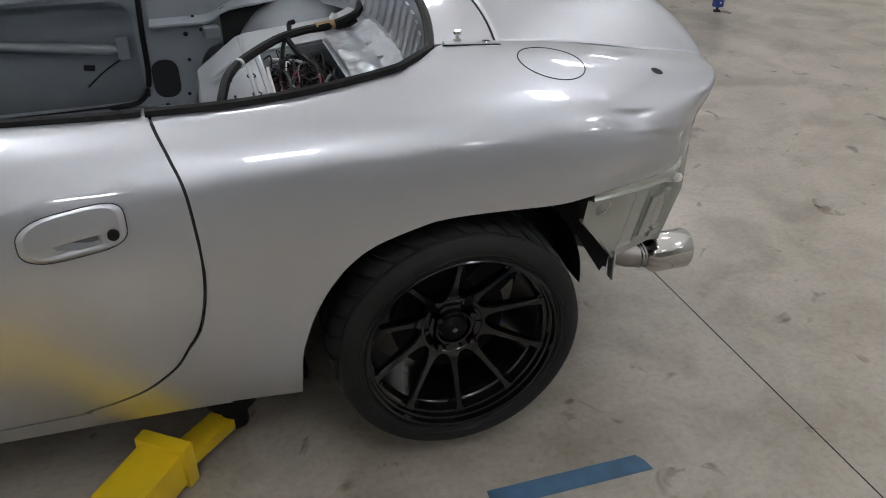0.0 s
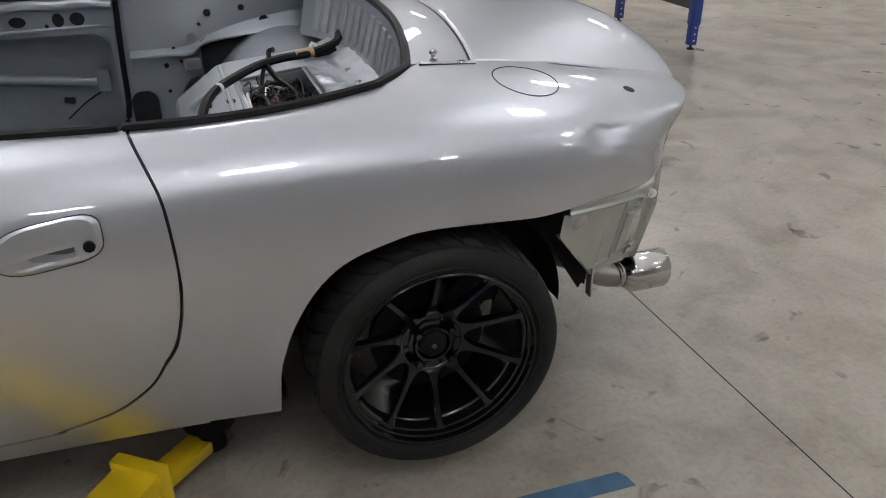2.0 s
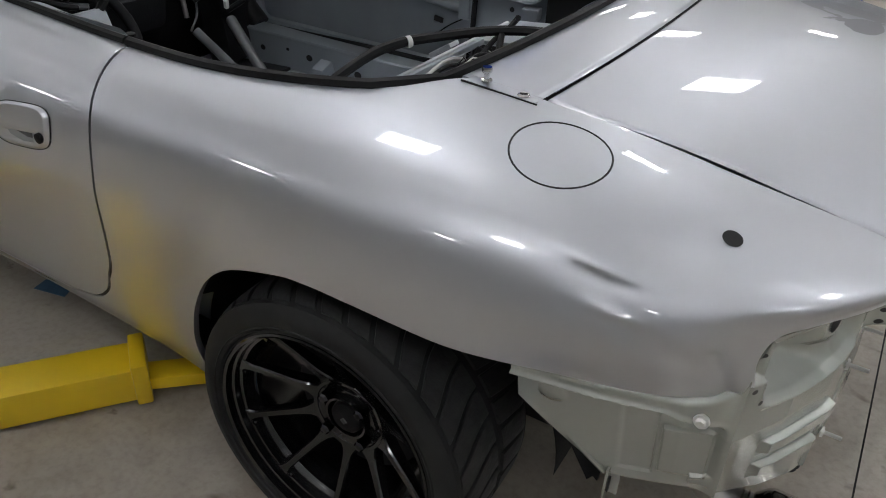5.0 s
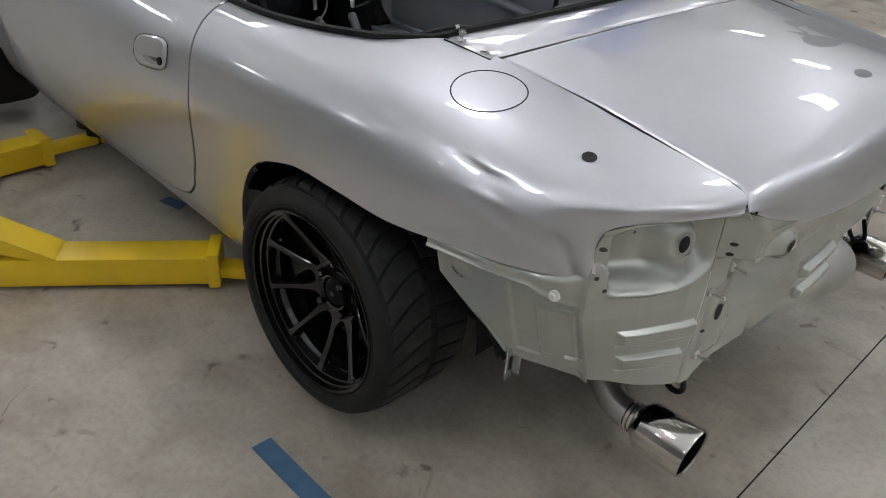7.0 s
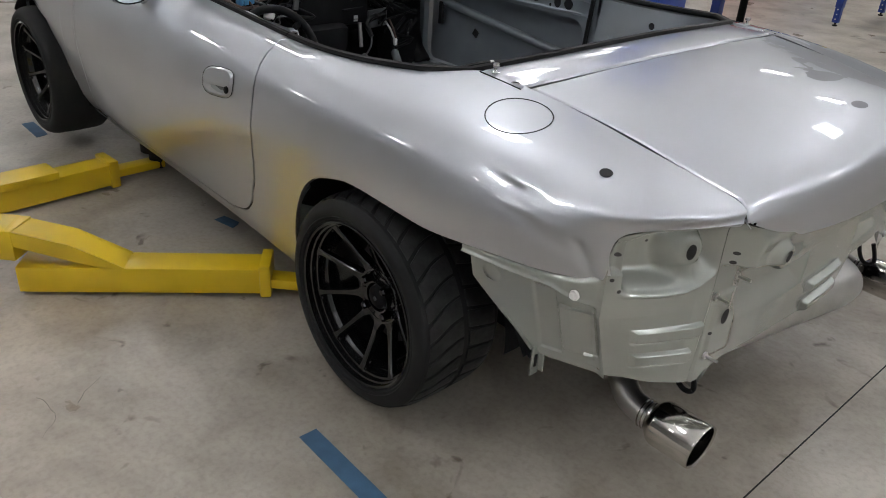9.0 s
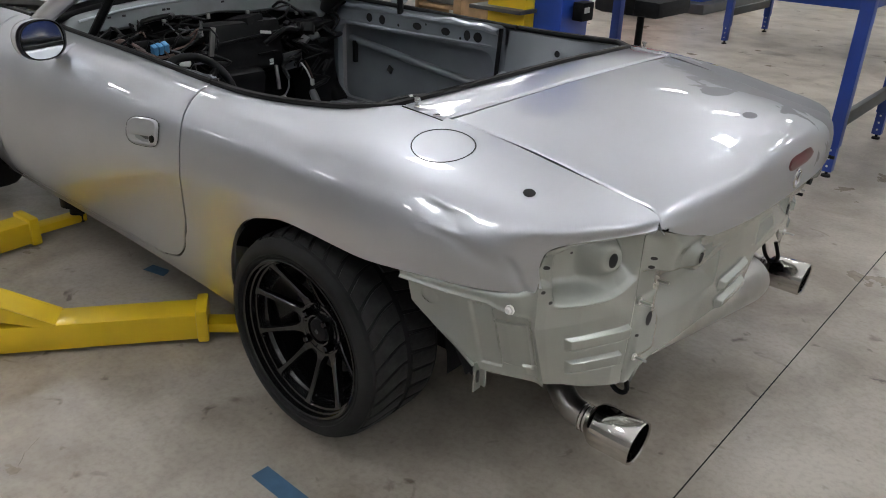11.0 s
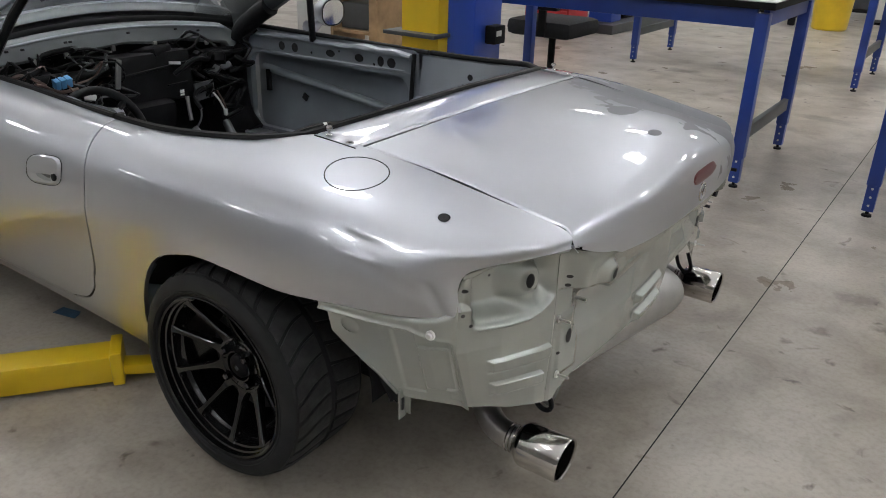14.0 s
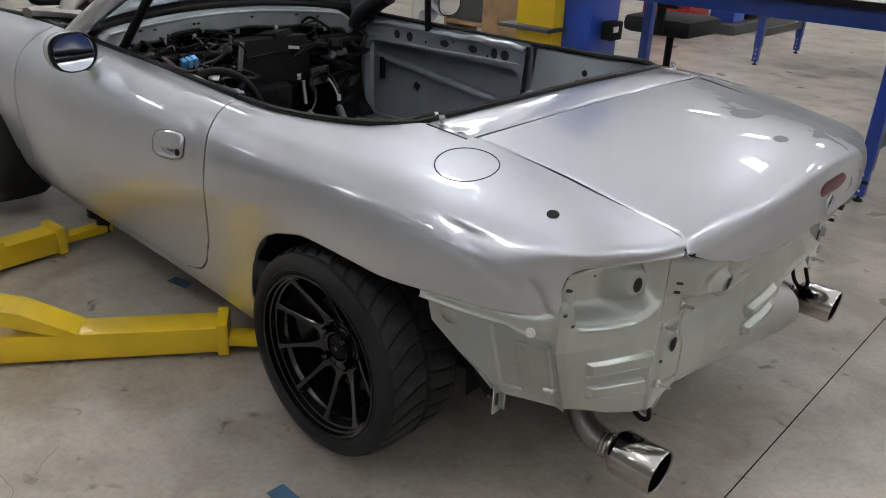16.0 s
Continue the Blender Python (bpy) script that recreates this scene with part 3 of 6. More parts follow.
def lid_point(y, w):
    x, z = catmull(np.array(lid_profile(y)), w * 6)
    return (x, y * 0.990 * float(np.interp(x, [0.20, 0.33, 0.46, 0.60, 0.672, 0.703], [1.011, 0.991, 0.973, 0.971, 0.970, 0.996])), z - 0.0045 * max(0, 1 - w / 0.010) ** 2 - 0.0035 * max(0, 1 - (0.528 - abs(y)) / 0.006) ** 2)


rows = [[lid_point(y, w) for w in [0, 0.002, 0.004, 0.006, 0.008, 0.010] + span(0.02, 1, 50)] for y in [-0.528, -0.5265, -0.525, -0.5235] + span(-0.522, 0.522, 88) + [0.5235, 0.525, 0.5265, 0.528]]
lid = part("boot_lid", top_sheet(rows), SANDED, car, "silver boot lid with sanded grey patches")
g = Geo()
for sd in (-1, 1):
    g.grid([[(p[0], sd * (p[1] + o), p[2] - 0.011) for o in (-0.016, 0.018)] for p in (surf(u, 1.0) for u in span(u_of(0.05), NS - 1.7, 34))])
g.grid([[(lidfront_x(y) + d, y, 0.836 - 0.032 * (y / 0.535) ** 2) for d in (-0.012, 0.012)] for y in span(-0.54, 0.54, 30)])
part("lid_gap", g, GAP, car)

# Rubber seal round the cockpit.
sp = [tuple(surf(u_of(x), 1.0) + np.array([0, 0.004, 0.002])) for x in span(-0.52, -0.06, 14)]
sp += [(seal_x(y) - 0.012, y, 0.853 - 0.032 * (y / 0.535) ** 2) for y in span(-0.56, 0, 24)]
sp += [(x, -y, z) for x, y, z in reversed(sp[:-1])]
part("rubber_seal", Geo().tube(sp, 0.0105, 8), RUBBER, car)
for sd in (-1, 1):
    dp = [tuple((surf(u_of(x), 1.0) + np.array([0, 0.006, 0.001])) * np.array([1, -sd, 1])) for x in span(-1.5, -0.53, 20)]
    part("belt_strip", Geo().tube(dp, 0.010, 8), RUBBER, doors[-1] if sd > 0 else doors[1])

# ---- sports car: fittings on the outer skin ----
def ring_on_skin(cx, cy, r, n=48, lift=0.0006, squash=1.0):
    """Points of a circle laid on the left wing round (cx, cy) as seen from above."""
    out = []
    for q in np.linspace(0, 2 * math.pi, n, endpoint=False):
        out.append(skin_point(cx + r * math.cos(q), cy + r * squash * math.sin(q), lift))
    return out


def skin_point(x, y, lift=0.0):
    """The place on the left wing's upper side above (x, y)."""
    ulo, uhi = 5.0, NS - 1.05
    for _ in range(22):
        u = (ulo + uhi) / 2
        lo, hi = 0.45, 1.0
        for _ in range(20):
            mid = (lo + hi) / 2
            if surf(u, mid)[1] < y:
                lo = mid
            else:
                hi = mid
        if surf(u, lo)[0] < x:
            ulo = u
        else:
            uhi = u
    p, n = surf(u, lo), surf_n(u, lo)
    return tuple(p + n * lift)


def side_point(x, z, lift=0.0):
    """The place on the left side at x and height z, lifted off the skin."""
    u = u_of(x)
    v = v_of(u, z)
    return tuple(surf(u, v) + surf_n(u, v) * lift)


fuel = part("fuel_flap_gap", Geo().tube(ring_on_skin(0.252, -0.642, 0.0680, lift=-0.0002), 0.0015, 6, closed=True), GAP, car)
hole = Geo()
c = Vector(skin_point(0.488, -0.658, 0.0008))
hole.add([c] + ring_on_skin(0.488, -0.658, 0.0125, 24, 0.0008), [(0, 1 + i, 1 + (i + 1) % 24) for i in range(24)])
part("aerial_hole", hole, GAP, car, "open aerial hole")

# Door handle: a recess plate with a pull bar and a lock.
hg = Geo()
hp = []
for i in range(72):
    q = 2 * math.pi * i / 72
    cx, cz = math.cos(q), math.sin(q)
    e = 0.55
    hp.append((-0.664 + 0.083 * math.copysign(abs(cx) ** e, cx), 0.662 + 0.038 * math.copysign(abs(cz) ** e, cz) * (1.0 if cx > 0 else 1 - 0.22 * abs(cx) ** 2) + 0.010 * (math.copysign(abs(cx) ** e, cx))))
rim = [side_point(x, z, 0.0012) for x, z in hp]
handle = part("door_handle", Geo().tube(rim, 0.0008, 6, closed=True), GAP, doors[-1], "silver flap handle in a rounded surround")
g = Geo()
rows = []
for k in range(60):
    w = 1.0 - k / 59
    row = []
    for x, z in hp:
        px, pz_ = -0.664 + (x + 0.664) * w * 0.975, 0.662 + (z - 0.662) * w * 0.975
        flat = pz_ - (px + 0.664) * 0.13
        scoop = smooth((0.6535 - flat) / 0.003) * smooth((flat - 0.632) / 0.006) * smooth((-0.6255 - px) / 0.003) * min(max((px + 0.735) / 0.06, 0), 1)
        lift_ = 0.0008 + (0.0045 - 0.0030 * scoop + 0.0015 * smooth((flat - 0.652) / 0.01)) * min(1, (1 - w) * 7 + 0.2)
        row.append(side_point(px, pz_, lift_))
    rows.append(row)
part("handle_flap", g.grid(rows, close_v=True), SILVER, handle)
# Two dark grey sheets in the scoop paint the shade under the grip.
for nm, xa, xb, zlow, m in (("grip_recess_shade", -0.728, -0.629, 0.017, CAVITY), ("grip_slot_shade", -0.676, -0.629, 0.0085, PILLAR)):
    slot = []
    for x in span(xa, xb, 20):
        e = zlow * min((x - xa) / (0.7 * (xb - xa)), 1)
        zt = 0.6525 + (x + 0.664) * 0.13
        slot.append([side_point(x, zt - e, 0.0032 if m is CAVITY else 0.0036), side_point(x, zt, 0.0036 if m is CAVITY else 0.0040)])
    part(nm, Geo().grid(slot), m, handle)
part("lock", Geo().lathe([(0.0, -0.007), (0.006, -0.007), (0.0092, -0.006), (0.0096, 0.0)], side_point(-0.605, 0.655, 0.0045), "y", 20), DARK, handle)

# Studs and hinge plates beside the boot lid.
for sd in (-1, 1):
    g = Geo().box((0.115, sd * 0.545, 0.8200), (0.115, 0.024, 0.003), pose(0, 0, 0, 0, 4, 0), 0.002)
    pl = part("stud_plate", g, SILVER, car)
    part("plate_gap", Geo().box((0.113, sd * 0.5585, 0.8195), (0.125, 0.003, 0.003), pose(0, 0, 0, 0, 4, 0), 0.001), GAP, pl)
    st = Geo().lathe([(0, 0.022), (0.007, 0.022), (0.0085, 0.018), (0.0075, 0.014), (0.004, 0.012), (0.004, 0.004), (0.0085, 0.003), (0.0085, 0)], (0.086, sd * 0.545, 0.826), "z", 16)
    part("stud", st, CHROME, pl)
    part("plate_hole", Geo().lathe([(0, 0.0006), (0.0055, 0.0006)], (0.148, sd * 0.546, 0.8205), "z", 16), GAP, pl)
    part("hole_rim", Geo().lathe([(0.0055, 0.0), (0.006, 0.0022), (0.008, 0.0022), (0.0095, 0)], (0.148, sd * 0.546, 0.8200), "z", 16), CHROME, pl)

# Brake light and badge on the lid.
bl = Geo()
rows = []


def lid_at(y, z):
    """Rear side of the lid at y and height z."""
    lo, hi = 0.5, 1.0
    for _ in range(30):
        mid = (lo + hi) / 2
        if lid_point(y, mid)[2] > z:
            lo = mid
        else:
            hi = mid
    return lid_point(y, lo)


for s_ in span(-1, 1, 25):
    y = 0.030 + s_ * 0.083
    hh = 0.0165 * (1 - abs(s_) ** 5) ** 0.5
    rows.append([(lid_at(y, 0.738 + hh * w)[0] + 0.0035 * (1 - w ** 4) + 0.0005, y, 0.738 + hh * w) for w in span(-1, 1, 9)])
part("brake_light", bl.grid(rows), RED, lid, "dark red high-level brake light lens")
bx = lid_at(0.005, 0.698)[0] + 0.003
part("badge", Geo().tube([(bx, 0.005 + 0.021 * math.cos(q), 0.699 + 0.021 * math.sin(q)) for q in np.linspace(0, 2 * math.pi, 24, endpoint=False)], 0.003, 8, closed=True), CHROME, lid, "round chrome badge")
part("badge_wing", Geo().tube([(bx, -0.011, 0.706), (bx + 0.001, -0.001, 0.698), (bx + 0.001, 0.005, 0.693), (bx + 0.001, 0.011, 0.698), (bx, 0.021, 0.706)], 0.0028, 6), CHROME, lid)


# ---- sports car: bare rear end ----
def face_x(y):
    a = abs(y)
    return float(np.interp(a, [0, 0.30, 0.44, 0.49, 0.53, 0.62, 0.69, 0.715], [0.694, 0.684, 0.668, 0.662, 0.651, 0.612, 0.573, 0.556]))


def bump_box(y, z, y0, y1, z0, z1, soft):
    """1 inside a rounded rectangle, falling to 0 over soft metres."""
    d = max(y0 - y, y - y1, z0 - z, z - z1)
    t = min(max(0.5 - d / soft, 0), 1)
    return t * t * (3 - 2 * t)


def rear_bottom(y):
    return float(np.interp(abs(y), [0, 0.30, 0.40, 0.45, 0.468, 0.50, 0.60, 0.66, 0.72], [0.350, 0.352, 0.345, 0.328, 0.312, 0.312, 0.322, 0.337, 0.345]))


def lamp_top(y):
    """Height of the wing's edge over the lamp bowl."""
    return float(np.interp(abs(y), [0, 0.533, 0.58, 0.636, 0.683, 0.704, 0.711], [0.69, 0.707, 0.705, 0.701, 0.693, 0.674, 0.640]))


def edge_x(y):
    """How far back the edge of wing or lid above the panel lies."""
    a = abs(y)
    if a < 0.50:
        return 0.784 - 0.082 * (a / 0.535) ** 3 - 0.022
    return float(np.interp(a, [0.50, 0.533, 0.58, 0.636, 0.683, 0.704, 0.715], [0.705, 0.700, 0.680, 0.644, 0.603, 0.570, 0.556]))


def panel_top(y):
    return lid_lip(y) - 0.002 if abs(y) < 0.4905 else lamp_top(y)


def rear_x(y, z):
    a = -abs(y)
    x = face_x(y)
    if a < -0.487:
        x -= 0.006 * min(max((0.50 - z) / 0.17, 0), 1)
        for z0, z1, yr in ((0.436, 0.464, -0.500), (0.374, 0.402, -0.517)):
            x += 0.012 * bump_box(a, z, -0.650, yr, z0, z1, 0.0045)
            x -= 0.0035 * math.exp(-((z - z0 + 0.006) / 0.0025) ** 2) * bump_box(a, 0, -0.650, yr, -1, 1, 0.006)
        # folded shelf with a sloping top, and the lamp bowl over it
        lipz = float(np.interp(a, [-0.70, -0.60, -0.56, -0.535, -0.50], [0.549, 0.543, 0.544, 0.553, 0.574]))
        t = z - lipz
        side = bump_box(a, 0, -0.672, -0.500, -1, 1, 0.022)
        if t < 0:
            x += 0.005 * side * smooth(1 + t / 0.007)
        else:
            x += side * (0.005 - 0.046 * smooth(t / 0.046) - 0.009 * smooth(t / 0.010))
        d = math.hypot(a + 0.548, (z - 0.622) * 0.9)
        x += 0.034 * smooth((0.056 - d) / 0.036) * side
        x -= 0.016 * bump_box(a, z, -0.708, -0.682, 0.60, 0.665, 0.016)
        x += 0.010 * bump_box(a, z - 0.5 * (a + 0.66), -0.672, -0.640, 0.645, 0.665, 0.012) * side
        top = lamp_top(y)
        w = smooth((z - top + 0.050) / 0.050)
        x += (edge_x(y) - x) * w * w
    else:
        low = float(np.interp(-a, [0, 0.124, 0.25, 0.30, 0.33, 0.385, 0.47], [0.600, 0.590, 0.566, 0.552, 0.544, 0.578, 0.586]))
        edge = smooth((0.492 + a) / 0.045)
        x += 0.046 * smooth((z - low) / 0.008) * edge
        x += 0.012 * smooth((z - 0.60) / 0.07) * edge
        x -= 0.020 * bump_box(a, z, -0.40, -0.16, 0.47, 0.56, 0.07)
        x += 0.005 * bump_box(y, z, -0.47, -0.395, 0.37, 0.52, 0.012)
        for z0 in (0.412, 0.360):
            s = z - 0.10 * (y + 0.01)
            x += 0.014 * bump_box(y, s, -0.085, 0.060, z0, z0 + 0.022, 0.008)
        d = math.hypot(a + 0.385, z - 0.612)
        x += 0.020 * smooth((0.034 - d) / 0.018)
        top = panel_top(y)
        w = smooth((z - top + 0.03) / 0.03)
        x += (edge_x(y) - x) * w * w
    return x


def rear_block(y0, y1, ny, z_of_top, nz):
    rows = []
    for y in span(y0, y1, ny):
        zb, zt = rear_bottom(y), z_of_top(y)
        rows.append([(rear_x(y, zb + (zt - zb) * w), y - math.copysign(0.32 * max(0.50 - (zb + (zt - zb) * w), 0) * max(abs(y) - 0.49, 0) / 0.2, y), zb + (zt - zb) * w) for w in span(0, 1, nz)])
    return rows


for sd in (-1, 1):
    rows = rear_block(sd * 0.708, sd * 0.4908, 110, lamp_top, 240 if sd < 0 else 120)
    part("corner_panel", top_sheet(rows, lip=0, facing=(1, 0, 0.1)), PRIMER, car, "bare grey-green corner panel with pressed ribs")
rows = rear_block(-0.490, 0.100, 130, panel_top, 110)
notch = [[(rear_x(y, zb + (panel_top(y) - zb) * w), y, zb + (panel_top(y) - zb) * w) for w in span(0, 1, 90)]
         for y, zb in [(y, 0.375 + 0.05 * smooth((y - 0.10) / 0.05) - 0.06 * smooth((y - 0.36) / 0.05)) for y in span(0.1002, 0.489, 90)]]
part("rear_panel", top_sheet(notch, lip=0, facing=(1, 0, 0.1)), PRIMER, car, "bare grey-green rear panel beside the muffler")
rear = part("rear_panel", top_sheet(rows, lip=0, facing=(1, 0, 0.1)), PRIMER, car, "bare grey-green rear panel with studs")


def disc(y, z, ry, rz, off=0.0018, n=20):
    """A dark hole in the rear panel."""
    pts = [(rear_x(y, z) + off, y, z)] + [(rear_x(y + ry * math.cos(q), z + rz * math.sin(q)) + off, y + ry * math.cos(q), z + rz * math.sin(q)) for q in np.linspace(0, 2 * math.pi, n, endpoint=False)]
    return Geo().add(pts, [(0, 1 + i, 1 + (i + 1) % n) for i in range(n)])


for sd in (-1, 1):
    part("grommet_hole", disc(sd * 0.548, 0.622, 0.010, 0.0165), GAP, rear)
    for y, z, r in ((0.660, 0.652, 0.004), (0.688, 0.632, 0.0045), (0.70, 0.585, 0.004), (0.685, 0.56, 0.004), (0.625, 0.655, 0.004), (0.61, 0.64, 0.003), (0.475, 0.62, 0.004), (0.476, 0.60, 0.004), (0.47, 0.43, 0.004), (0.395, 0.435, 0.004)):
        part("panel_hole", disc(sd * y, z, r, r, n=10), GAP, rear)
    part("panel_hole", disc(sd * 0.436, 0.461, 0.0125, 0.0175), GAP, rear)
    part("panel_hole", disc(sd * 0.385, 0.612, 0.008, 0.013), GAP, rear)
    for y, z in ((0.476, 0.516), (0.468, 0.376), (0.415, 0.545)):
        x = rear_x(sd * y, z)
        part("stud", Geo().tube([(x - 0.002, sd * y, z), (x + 0.030, sd * y, z)], 0.0032, 8).lathe([(0, 0.004), (0.008, 0.004), (0.009, 0)], (x, sd * y, z), "x", 12), ZINC, rear)
for y, z in ((0.05, 0.655), (0.12, 0.65), (-0.06, 0.655), (0.30, 0.62), (0.42, 0.60)):
    x = rear_x(y, z)
    part("panel_slot", Geo().box((x + 0.002, y, z), (0.003, 0.015, 0.006), pose(0, 0, 0, 20, 0, 0), 0.002), WIRE_WHITE, rear)
x = rear_x(0.40, 0.57)
part("rubber_stop", Geo().tube([(x, 0.40, 0.575), (x + 0.055, 0.40, 0.575)], 0.014, 12), DARK, rear)
for z in (0.645, 0.52):
    part("stud", Geo().tube([(rear_x(0.42, z), 0.42, z), (rear_x(0.42, z) + 0.035, 0.42, z)], 0.005, 8), DARK, rear)


# Side panel behind the wheel, below the wing.
def side_rear(s, w):
    """s along the car, w from the lower edge (0) to the wing (1)."""
    x = 0.288 + s * 0.2735
    zb = float(np.interp(x, [0.288, 0.30, 0.41, 0.44, 0.57], [0.49, 0.475, 0.338, 0.333, 0.336]))
    zt = float(np.interp(x, [0.288, 0.46, 0.572], [0.596, 0.612, 0.604]))
    z = zb + (zt - zb) * w
    yt = float(np.interp(x, [0.288, 0.40, 0.50, 0.572], [-0.790, -0.768, -0.738, -0.692]))
    yl = float(np.interp(x, [0.288, 0.42, 0.572], [-0.735, -0.690, -0.634]))
    y = yl + (yt - yl) * min(max((z - 0.335) / 0.235, 0), 1)
    ledge = float(np.interp(x, [0.288, 0.48, 0.53, 0.572], [0.552, 0.545, 0.522, 0.508]))
    t = min(max((z - ledge + 0.005) / 0.010, 0), 1)
    y -= 0.019 * t * t * (3 - 2 * t) * (1 - smooth((z - 0.572) / 0.02))
    y += 0.018 * smooth((z - 0.575) / 0.02)
    y -= 0.006 * math.exp(-((z - ledge - 0.007) / 0.004) ** 2)
    y -= 0.008 * bump_box(x, z, 0.478, 0.540, 0.378, 0.497, 0.004) + 0.007 * bump_box(x, z, 0.522, 0.550, 0.355, 0.388, 0.004)
    y += 0.005 * bump_box(x, z, 0.425, 0.470, 0.36, 0.53, 0.006)
    d = math.hypot((x - 0.335), (z - 0.515))
    y -= 0.006 * max(0, 1 - (d / 0.02) ** 2)
    w2 = smooth((x - 0.515) / 0.042)
    y += (-(0.7085 - 0.349 * max(0.50 - z, 0)) - y) * w2 * w2
    return (x, y, z)


for sd in (-1, 1):
    rows = [[side_rear(s, w) for w in span(0, 1, 130)] for s in span(0, 1, 130)]
    if sd > 0:
        rows = [[(x, -y, z) for x, y, z in r] for r in rows]
    a = np.array(rows)
    g = Geo().grid(rows)
    sp_ = part("side_panel", g, PRIMER, car, "bare grey-green panel behind the wheel", 30)
    f = Geo()
    bar = [(0.292, -0.758, 0.488), (0.35, -0.730, 0.420), (0.408, -0.700, 0.345)]
    f.tube([(x, sd * -y, z) for x, y, z in bar], 0.007, 8, squash=0.6)
    part("folded_edge", f, PRIMER, sp_)
    b = Geo().box((0.416, sd * 0.694, 0.318), (0.004, 0.024, 0.075), None, 0.001).box((0.424, sd * 0.683, 0.312), (0.016, 0.004, 0.045), None, 0.001)
    bk = part("bracket", b, PRIMER, sp_, "small bent steel bracket")
    part("slot", Geo().box((0.4195, sd * 0.696, 0.318), (0.003, 0.007, 0.030), None, 0.001), GAP, bk)
    part("bolt", Geo().lathe([(0, -0.011), (0.006, -0.011), (0.0072, -0.006), (0.0105, -0.005), (0.0105, 0)], (0.522, sd * 0.740 if sd < 0 else 0.728, 0.546), "y", 8), WIRE_WHITE, sp_)

# Dark inner body so that nothing shows through: wheel houses, floor and boot box.
for sd in (-1, 1):
    for cx in (0.0, -2.265):
        g = Geo()
        ring = [(0.335 * math.cos(q), 0.30 + 0.30 * math.sin(q)) for q in np.linspace(-0.05 if cx == 0 else -0.25, math.pi + 0.25, 40)]
        back = lambda a, z: cx == 0 and a > 0 and z < 0.56
        g.grid([[(cx + a, sd * (0.70 if back(a, z) else 0.824 if z > 0.50 else 0.805 if z > 0.42 else 0.76), z) for a, z in ring], [(cx + a, sd * 0.55, z) for a, z in ring]])
        g.add([(cx + a, sd * 0.55, z) for a, z in ring], [tuple(range(40))])
        wh = part("wheel_house", g, DARK, car)
        if cx == 0:
            edge = [(0.235, 0.592), (0.305, 0.588), (0.300, 0.478), (0.35, 0.415), (0.405, 0.345), (0.402, 0.312), (0.394, 0.318), (0.386, 0.306), (0.372, 0.328), (0.330, 0.395), (0.300, 0.45), (0.262, 0.535)]
            part("arch_liner", Geo().prism(edge, sd * 0.690, sd * 0.6955), DARK, wh, "torn black plastic arch liner")
# Third box: unseen mass added to keep light from under the tail.
g = Geo().box((-1.30, 0, 0.185), (2.0, 1.42, 0.03), bevel=0.01).box((0.40, 0, 0.45), (0.28, 1.0, 0.34), bevel=0.02).box((0.02, 0, 0.33), (0.62, 1.08, 0.26), bevel=0.04)
part("underbody", g, DARK, car)


